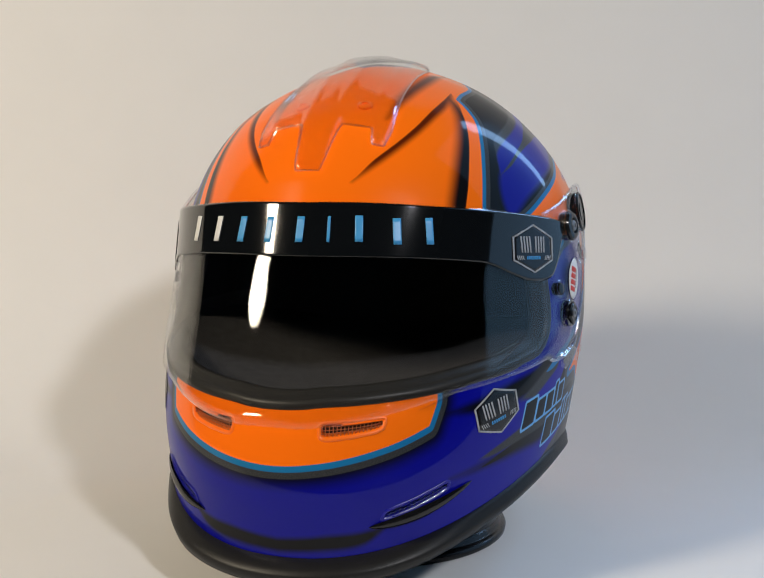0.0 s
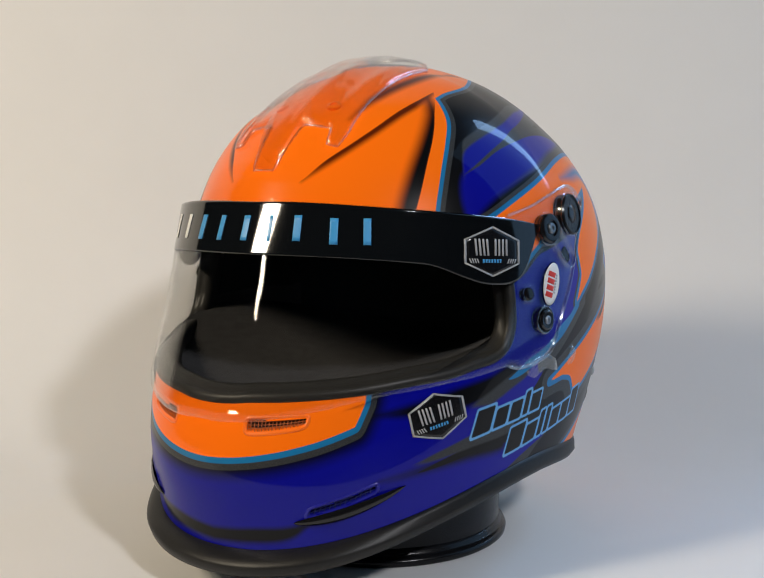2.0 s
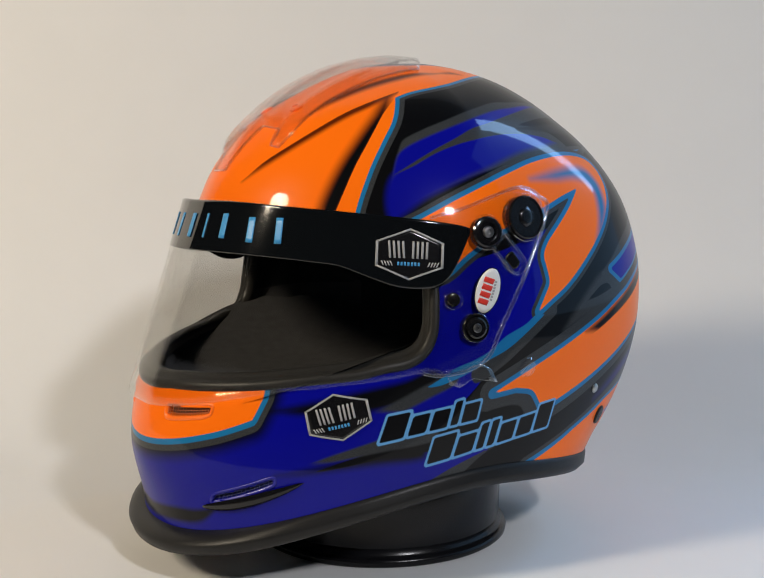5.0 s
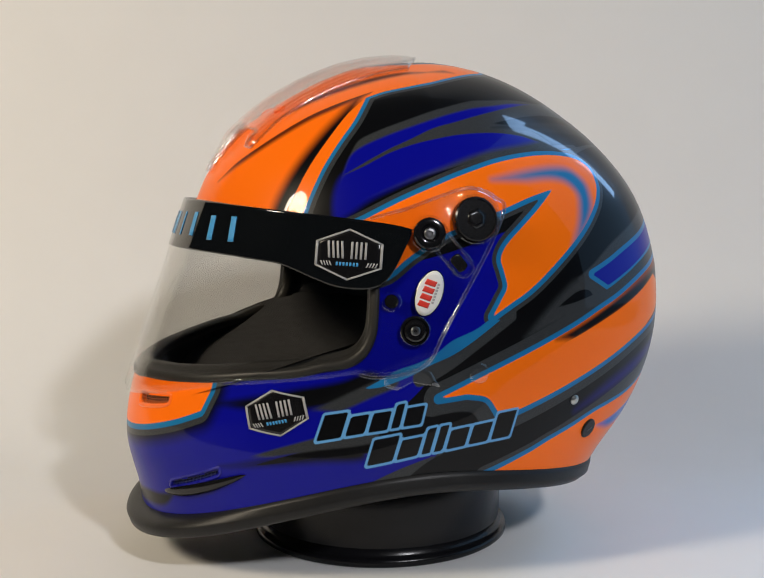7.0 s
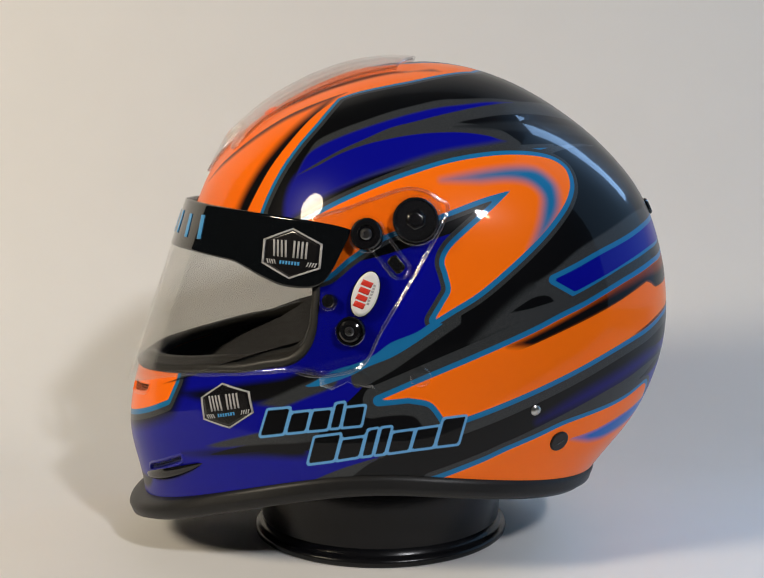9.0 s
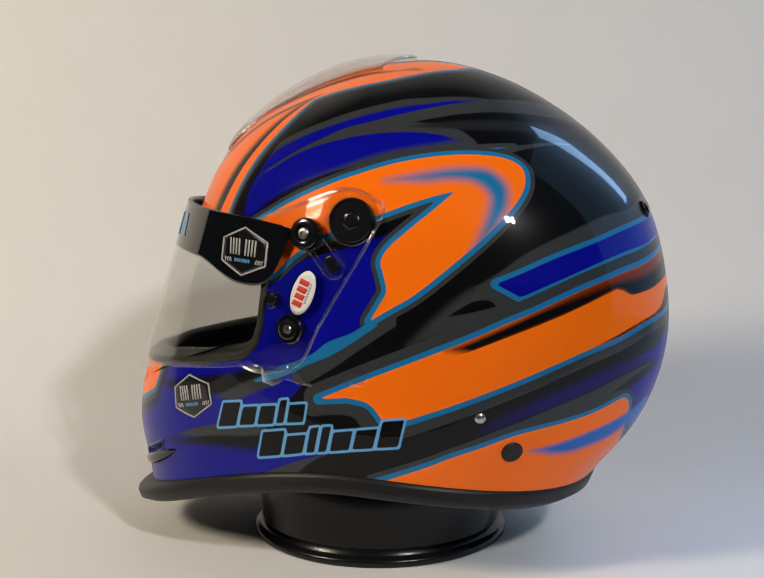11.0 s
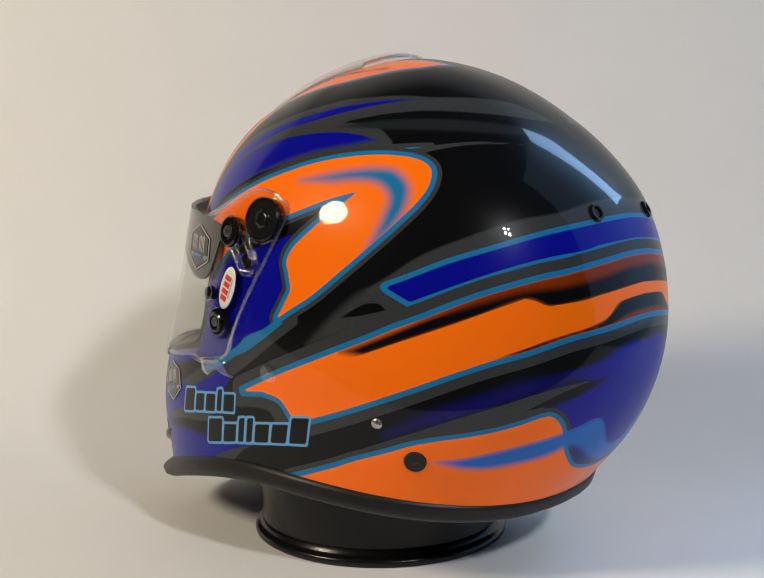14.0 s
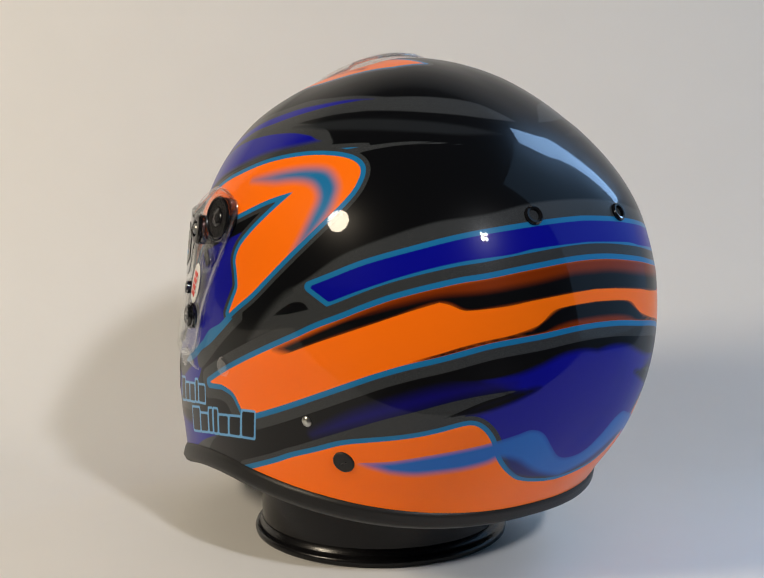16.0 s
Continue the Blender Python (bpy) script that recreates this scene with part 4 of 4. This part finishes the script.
def hex_badge(spot, radius_of, side, parent, lift, half, high, turn):
    hexa = [(-half, -high * 0.48), (0, -high), (half, -high * 0.48), (half, high * 0.48), (0, high), (-half, high * 0.48)]
    badge = draped("hexagonal_badge", [hexa], spot, radius_of, side, M_BADGE, parent, lift, "black hexagonal badge sticker with a silver border", turn)
    draped("border", band(hexa, 0.075), spot, radius_of, side, M_SILVER, badge, lift + 0.00015, "silver outline", turn, rings=2)
    bars = []
    for k in range(4):
        x0 = -0.60 * half + k * 0.135 * half
        bars.append(slab(x0, -0.16 * high, x0 + 0.065 * half, 0.50 * high, -0.05 * half))
    for k in range(4):
        x0 = 0.06 * half + k * 0.135 * half
        bars.append(slab(x0, -(0.16) * high, x0 + 0.065 * half, 0.50 * high))
    for k in range(4):
        for sx in (-1, 1):
            x0 = sx * (0.52 + 0.085 * k) * half
            bars.append(slab(x0, -0.46 * high, x0 + 0.04 * half, -0.28 * high, sx * 0.06 * half))
    draped("emblem", bars, spot, radius_of, side, M_SILVER, badge, lift + 0.00015, "silver striped emblem", turn, rings=2)
    small = [slab((-0.36 + 0.10 * k) * half, -0.44 * high, (-0.30 + 0.10 * k) * half, -0.30 * high) for k in range(7)]
    draped("small_print", small, spot, radius_of, side, M_CYAN, badge, lift + 0.00015, "tiny blue print", turn, rings=2)
    return badge


strip = bpy.data.objects["sun_strip"]
visor = bpy.data.objects["visor"]
for side in (1, -1):
    hex_badge((-0.249, 0.060), visor_radius, side, strip, 0.0008, 17.6, 13.2, -3)
    hex_badge((-0.378, -0.272), shell_radius, side, helmet, 0.0004, 16.6, 12.4, 4)
    # visor pivot with its fixings
    turned_part("pivot_plug", [(11.6, -4), (11.6, 1.6), (10.9, 2.4), (10.3, 2.4), (10.1, 1.8), (2.0, 1.8)], (0.022, 0.126), visor_radius, side, M_STAND, helmet, "round black pivot plug with a hexagonal socket")
    # flat black hexagon on the plug, for the shade inside its socket
    draped("hex_socket", [[(5.4 * math.cos(math.pi * k / 3 + 0.35), 5.4 * math.sin(math.pi * k / 3 + 0.35)) for k in range(6)]], (0.022, 0.126), visor_radius, side, M_BADGE, bpy.data.objects["pivot_plug" if side > 0 else "pivot_plug.001"], 0.0021, "flat black hexagon for the shade in the socket", rings=2)
    cap = turned_part("screw_cap", [(8.2, -3), (8.2, 2.2), (7.4, 3.2), (5.4, 3.8), (4.6, 3.6), (4.2, 2.6)], (-0.077, 0.099), visor_radius, side, M_GLOSS, helmet, "black domed screw cap")
    turned_part("screw", [(3.0, 0), (3.0, 3.4), (2.4, 4.0), (1.3, 4.1), (1.2, 3.2)], (-0.077, 0.099), visor_radius, side, M_STEEL, cap, "steel screw")
    ring_ = turned_part("screw_cap", [(7.4, -3), (7.4, 0.8), (7.0, 1.3), (6.2, 1.3), (5.9, 0.6), (5.6, 2.2), (4.6, 2.8), (3.4, 2.6)], (-0.109, -0.096), visor_radius, side, M_GLOSS, helmet, "black domed screw cap")
    turned_part("screw", [(2.4, 0), (2.4, 2.8), (1.9, 3.3), (1.0, 3.3), (0.9, 2.6)], (-0.109, -0.096), visor_radius, side, M_STEEL, ring_, "steel screw")
    turned_part("locating_stud", [(3.6, -3), (3.6, 0.9), (3.0, 1.7), (1.5, 2.0)], (-0.157, -0.039), visor_radius, side, M_GLOSS, helmet, "small black locating stud")
    for spot, r in (((-0.157, -0.039), 5.2), ((-0.109, -0.096), 7.9), ((-0.077, 0.099), 9.6), ((0.022, 0.126), 13.0)):
        turned_part("clear_collar", [(r, -2.0), (r, 0.9), (r - 0.5, 1.4), (r - 1.1, 1.4), (r - 1.4, 0.7)], spot, visor_radius, side, M_CLEAR, visor, "clear moulded collar")
    # moulded slot beside the pivot
    slot = []
    for k in range(28):
        a = 2 * math.pi * k / 28
        y = 8.0 if math.sin(a) > 0 else -8.0
        slot.append((5.2 * math.cos(a), 5.2 * math.sin(a) + y))
    o, u, w, n = local_frame(-0.031, 0.055, visor_radius, side, 38 if side > 0 else 38)
    loop_pts = [o + (u * x + w * y) * 0.001 + n * 0.0008 for x, y in slot]
    v, f = tube(loop_pts, [n] * len(loop_pts), [(0.0011, -0.0008), (0.0014, 0), (0.0011, 0.0008), (-0.002, 0.001), (-0.002, -0.001)])
    mesh_object("moulded_slot", v, f, M_CLEAR, visor, "clear moulded slot")
    # nothing is cut here: a dark patch gives the slot its shade
    draped("slot_opening", [[(x * 0.6, y * 0.36 - 5.5) for x, y in slot]], (-0.031, 0.055), visor_radius, side, M_BADGE, visor, 0.0004, "flat dark patch for the shade in the slot", 38)
    # oval maker's sticker
    sticker = draped("oval_sticker", [oval(7.0, 12.4)], (-0.080, -0.022), visor_radius, side, M_BADGE, visor, 0.0004, "white oval sticker with a red bar", -20)
    draped("sticker_face", [oval(6.5, 11.9)], (-0.080, -0.022), visor_radius, side, M_WHITE, sticker, 0.0006, "", -20)
    red = [slab(-4.0, -7.6 + 3.8 * k, 1.6, -4.7 + 3.8 * k, 0.4) for k in range(4)]
    draped("red_bar", red, (-0.080, -0.022), visor_radius, side, M_RED, sticker, 0.0008, "red print", -20, rings=2)
    draped("fine_print", [slab(2.4, -4.5 + 1.6 * k, 3.6, -3.4 + 1.6 * k) for k in range(7)], (-0.080, -0.022), visor_radius, side, M_SILVER, sticker, 0.0008, "grey print", -20, rings=2)
    # lower shell fixings
    turned_part("clear_rivet", [(5.6, -1), (5.6, 0.9), (4.8, 1.8), (2.5, 2.2)], (0.031, -0.190), shell_radius, side, M_CLEAR, helmet, "clear domed rivet")
    turned_part("rivet", [(2.9, -1), (2.8, 0.5), (2.0, 1.2), (0.8, 1.5)], (0.268, -0.268), shell_radius, side, plain("nickel_rivet", (0.50, 0.50, 0.47), 0.3, metal=1.0, grain=0.1), helmet, "domed nickel rivet")
    plug = turned_part("anchor_plug", [(5.9, -1), (5.8, 0.5), (5.2, 1.0), (2.0, 1.1)], (0.329, -0.348), shell_radius, side, M_RUBBER, helmet, "round black anchor plug with a slot")
    # the plug's slot is a thin black bar, its shade given as colour
    draped("slot", [slab(-2.2, -0.5, 2.2, 0.5)], (0.329, -0.348), shell_radius, side, M_BADGE, plug, 0.0012, "", 35, rings=2)
    turned_part("grommet", [(5.0, -1), (5.0, 0.9), (4.2, 1.7), (3.2, 1.6), (2.9, 0.2), (2.6, -1.5)], (0.797, 0.187), shell_radius, side, M_GLOSS, helmet, "black rubber grommet")
    # catch below the visor
    tab = [(-9, 3), (9, 5), (16, 2), (20, -6), (12, -4), (6, -2), (-2, -6), (-8, -4)]
    draped("visor_tab", [tab], (-0.135, -0.185), lambda a, b2: visor_radius(a, b2), side, M_CLEAR, visor, 0.0022, "clear visor lifting tab", 0, rings=3, thick=0.0012)
    # chin vents
    quad = [flip(p, q, side) for p, q in CHIN_VENT]
    for kind, quad, rim_mat, wire_mat, nx, ny in (("chin_vent", quad, M_RIM_ORANGE, M_ORANGE_WIRE, 17, 5), ("lower_vent", [flip(p, q, side) for p, q in LOWER_VENT], M_RIM_BLUE, M_BLUE_WIRE, 14, 4)):
        c0, c1, c2, c3 = quad
        def inside(x, y):
            return (c3 * (1 - x) + c2 * x) * (1 - y) + (c0 * (1 - x) + c1 * x) * y
        corner = []
        for k in range(40):
            a = 2 * math.pi * k / 40
            cx, cy = abs(math.cos(a)) ** 0.28 * math.copysign(1, math.cos(a)), abs(math.sin(a)) ** 0.5 * math.copysign(1, math.sin(a))
            corner.append(inside(0.5 + 0.51 * cx, 0.5 + 0.53 * cy))
        corner = np.array(corner)
        line = at_dir(corner, shell_radius, 0.0)
        v, f = tube(line, corner, [(0.0004, -0.0010), (0.0005, 0.0), (0.0002, 0.0007), (-0.005, 0.0007), (-0.005, -0.0010)])
        vent = mesh_object(kind, v, f, rim_mat, helmet, "rounded slot vent filled with wire mesh")
        # shallow sheet behind the mesh, coloured as dark as the shaded hole
        back = [at_dir(inside(x, y), shell_radius, -0.0045) for y in (-0.1, 0.5, 1.1) for x in np.linspace(-0.04, 1.04, 12)]
        mesh_object("vent_back", back, grid_faces(3, 12), M_HOLE, vent)
        wires_v, wires_f = [], []
        def wire(a, b2):
            t = np.linspace(0, 1, 9)[:, None]
            row = at_dir(np.array(a) * (1 - t) + np.array(b2) * t, shell_radius, -0.0012)
            nn = row - CENTRE
            vv, ff = tube(row, nn, [(0.0002, 0), (0, 0.00021), (-0.0002, 0), (0, -0.00021)], closed=False)
            base = len(wires_v)
            wires_v.extend(vv)
            wires_f.extend([tuple(base + i for i in q) for q in ff])
        for k in range(nx):
            x = (k + 0.5) / nx
            wire(inside(x, 0.0), inside(x, 1.0))
        for k in range(ny):
            y = (k + 0.5) / ny
            wire(inside(0.0, y), inside(1.0, y))
        mesh_object("wire_mesh", wires_v, wires_f, wire_mat, vent, "woven wire mesh")
    # scoop under the lower vent
    t = np.linspace(0, 1, 24)[:, None]
    a, b2, c = (flip(*q, side) for q in ((-0.614, -0.497), (-0.520, -0.450), (-0.417, -0.391)))
    path = (1 - t) ** 2 * a + 2 * t * (1 - t) * (2 * b2 - (a + c) / 2) + t**2 * c
    rows_, m_ = [], 7
    base_pts = at_dir(path, shell_radius)
    for i, p in enumerate(base_pts):
        s_ = math.sin(math.pi * i / 23) ** 0.6
        n = (p - CENTRE) / np.linalg.norm(p - CENTRE)
        dn = np.array([0, 0, -1.0]) - n * (-n[2])
        dn = dn / np.linalg.norm(dn)
        for g, hgt in ((-4.6, -0.4), (-3.4, 1.6), (-1.6, 2.8), (0.2, 3.0), (1.8, 2.2), (3.0, 0.8), (3.8, -0.8)):
            rows_.append(p + dn * g * 0.001 * s_ + n * hgt * 0.001 * s_)
    mesh_object("vent_scoop", rows_, grid_faces(24, 7), M_GLOSS, helmet, "gloss black scoop below the lower vent")

# printed bars in place of lettering on the sun strip
for x, y, z, w_, mat in ((-0.098, 0.0653, 0.0249, 6.0, M_WHITE), (-0.1093, 0.0475, 0.0258, 5.4, M_WHITE), (-0.117, 0.0307, 0.0264, 5.4, M_CYAN), (-0.1219, 0.014, 0.0269, 4.6, M_CYAN), (-0.1233, -0.0037, 0.0273, 5.2, M_CYAN), (-0.1206, -0.0186, 0.0273, 2.0, M_CYAN), (-0.1157, -0.0332, 0.0273, 5.4, M_CYAN), (-0.1076, -0.0505, 0.0256, 5.6, M_CYAN), (-0.0984, -0.0645, 0.0253, 5.2, M_CYAN)):
    d = np.array([x, y, z]) - CENTRE
    d = d / np.linalg.norm(d)
    k = 1 + abs(d[1])
    draped("printed_bar", [slab(-w_ * 0.38, -6.8, w_ * 0.38, 6.8, 0.0)], (d[0] / k, d[2] / k), visor_radius, -1 if y > 0 else 1, mat, strip, 0.0009, "white printed bar" if mat is M_WHITE else "sky-blue printed bar", rings=3)


# clear ram-air piece over the brow
def crest_front(lam):
    a = abs(lam)
    tongue = max(0.0, min(1.0, (5.5 - a) / 2.6))
    prong = max(0.0, min(1.0, 1 - abs(a - 15.5) / 2.6)) if a < 18.5 else 0.0
    prong = min(1.0, prong * 2.2)
    sm = lambda t: t * t * (3 - 2 * t)
    return 41.5 - 15.0 * sm(tongue) - 5.5 * sm(prong)


lam_n, eta_n = 75, 60
cv, cf = [], []
for layer in (0.0, -0.0016):
    for i in range(lam_n):
        lam = -18.0 + 36.0 * i / (lam_n - 1)
        f0 = crest_front(lam)
        end = 95.5 - 0.018 * lam * lam
        for j in range(eta_n):
            t = j / (eta_n - 1)
            eta = f0 + (end - f0) * t
            lr, er_ = radians(lam * (1 - 0.12 * t)), radians(eta)
            d = np.array([-math.cos(er_) * math.cos(lr), -math.sin(lr), math.sin(er_) * math.cos(lr)])
            edge_ = min(1.0, (18.0 - abs(lam)) / 1.6, t / 0.05)
            ph_, el_ = angles(d)
            tall = 0.001 * float(np.interp(eta, [26, 32, 38, 45, 52, 60, 68, 75, 82, 88, 93, 97], [0.3, 0.2, 0.9, -1.0, -1.8, -1.9, -0.8, 0.5, 1.7, 2.6, 2.4, 0.4]))
            ridge = 0.0012 * math.exp(-((abs(lam) - 13.0) / 1.5) ** 2) * math.sin(math.pi * min(1, t * 1.1)) + 0.0010 * math.exp(-((abs(lam) - 4.0) / 1.1) ** 2) * math.sin(math.pi * t)
            full = max(float(brow_dip(ph_, el_)) + tall, 0.0008) * (0.72 + 0.28 * math.cos(radians(lam * 5.0))) + ridge
            lift = 0.0014 + max(edge_, 0.0) ** 0.5 * full
            cv.append(at_dir(d, shell_radius, lift + layer))
f = grid_faces(lam_n, eta_n)
n = lam_n * eta_n
rim = [i * eta_n for i in range(lam_n)] + [(lam_n - 1) * eta_n + j for j in range(1, eta_n)] + [i * eta_n + eta_n - 1 for i in range(lam_n - 2, -1, -1)] + [j for j in range(eta_n - 2, 0, -1)]
f += [tuple(n + i for i in reversed(q)) for q in f[:]] + [(rim[i], rim[(i + 1) % len(rim)], n + rim[(i + 1) % len(rim)], n + rim[i]) for i in range(len(rim))]
crest = mesh_object("ram_air_piece", cv, f, M_CREST, helmet, "clear plastic three-pronged ram-air piece")
outline_pts = [cv[i] for i in rim]
v, f = tube(outline_pts, [p - CENTRE for p in outline_pts], [(0.0007, 0.0), (0.0, 0.0007), (-0.0012, 0.0), (0.0, -0.0007)])
mesh_object("crest_rim", v, f, M_BEAD, crest, "clear rounded rim")
for side in (1, -1):
    d0 = np.array([-0.0661, -0.0187 * side, 0.0937]) - CENTRE
    d0 = d0 / np.linalg.norm(d0)
    k = 1 + abs(d0[1])
    turned_part("brow_screw", [(4.0, -2), (4.0, 1.2), (3.0, 1.8), (2.0, 1.8), (1.8, 0.8)], (d0[0] / k, d0[2] / k), shell_radius, side, M_RIM_ORANGE, helmet, "orange painted screw under the clear piece")

for ob in helmet.children_recursive:
    if ob.data and ob.data.materials and ob.data.materials[0] in (M_VISOR, M_CLEAR, M_CREST, M_BEAD):
        ob.visible_shadow = False

# ------------------------------------------------------------------ stand
stand = tagged(new("display_stand"), "round satin black plastic display stand under the helmet", "stand")
part("drum", lathe([(0.0735, 0.004), (0.0742, 0.010), (0.0748, 0.030), (0.0746, 0.044), (0.0737, 0.0455), (0.0737, 0.0465), (0.0746, 0.048), (0.0744, 0.068), (0.071, 0.072), (0.02, 0.073)]), M_STAND, stand)
knob = lathe([(0.0022, 0.0), (0.0026, 0.001), (0.0026, 0.009), (0.0018, 0.010)], 16)
bmesh.ops.transform(knob, matrix=Matrix.Translation((0.0755, 0.012, 0.052)), verts=knob.verts)
part("clip", knob, M_GLOSS, stand, "small black clip on the rim")
part("flange", lathe([(0.0770, 0.0), (0.0785, 0.001), (0.0788, 0.003), (0.0780, 0.0048), (0.0762, 0.0052), (0.0748, 0.0065), (0.0742, 0.010)]), M_STAND, stand)

# ------------------------------------------------------------------ backdrop and room
prof = [(-0.26, 0.0), (-0.1, 0.0), (0.0, 0.0), (0.06, 0.0), (0.11, 0.0)]
for k in range(1, 15):
    a = math.radians(82) * k / 14
    prof.append((0.11 + 0.25 * math.sin(a), 0.25 * (1 - math.cos(a))))
prof += [(prof[-1][0] + 0.16, prof[-1][1] + 1.1)]
xs = np.linspace(-0.95, 0.74, 41)
v = [(x, y, z) for y, z in prof for x in xs]
sweep = mesh_object("backdrop", v, grid_faces(len(prof), len(xs)), M_PAPER)
sweep.modifiers.new("sheet", "SOLIDIFY").thickness = 0.0015
tagged(sweep, "seamless white paper backdrop curving up behind the helmet", "backdrop", kind="structure")


def block(bm, x, y, z, sx, sy, sz, bevel=0.0):
    made = bmesh.ops.create_cube(bm, size=1.0, matrix=Matrix.Translation((x, y, z)) @ Matrix.Diagonal((sx, sy, sz, 1)))
    if bevel:
        edges = list({e for v in made["verts"] for e in v.link_edges})
        bmesh.ops.bevel(bm, geom=edges, offset=bevel, segments=2, affect="EDGES")
    return bm


M_TABLE = plain("dark_table_top", (0.05, 0.045, 0.04), 0.5, grain=0.2, scale=60, vary=0.3)
table = tagged(new("table"), "dark wooden table under the white paper backdrop", "table")
part("tabletop", block(bmesh.new(), 0, 0, -0.019, 2.6, 1.5, 0.03, 0.004), M_TABLE, table, smooth=False)
for x in (-1.22, 1.22):
    for y in (-0.68, 0.68):
        part("leg", block(bmesh.new(), x, y, -0.392, 0.06, 0.06, 0.716, 0.004), M_TABLE, table, smooth=False)
for name, label, box in (
    ("floor", "dim plain room floor", (0, 0, -0.80, 6.0, 6.0, 0.10)),
    ("ceiling", "dim plain room ceiling", (0, 0, 2.55, 6.0, 6.0, 0.10)),
    ("wall_north", "dim plain painted room wall", (0, 3.05, 0.875, 6.2, 0.10, 3.25)),
    ("wall_south", "dim plain painted room wall", (0, -3.05, 0.875, 6.2, 0.10, 3.25)),
    ("wall_east", "dim plain painted room wall", (3.05, 0, 0.875, 0.10, 6.0, 3.25)),
    ("wall_west", "dim plain painted room wall", (-3.05, 0, 0.875, 0.10, 6.0, 3.25)),
):
    tagged(part(name, block(bmesh.new(), *box), M_ROOM, None, smooth=False), label, name.split("_")[0], kind="structure")


def motions():
    rows = []
    for k in range(9):
        t = 2.0 * k
        turn = SPIN[0] + (SPIN[1] - SPIN[0]) * t / 16.0
        off = Matrix.Rotation(radians(turn), 3, "Z") @ Vector((0, OFF_AXIS, 0))
        rows.append((t, pose(off.x, off.y, FLOOR_DROP, 0, 0, turn)))
    walk(helmet, rows)


motions()
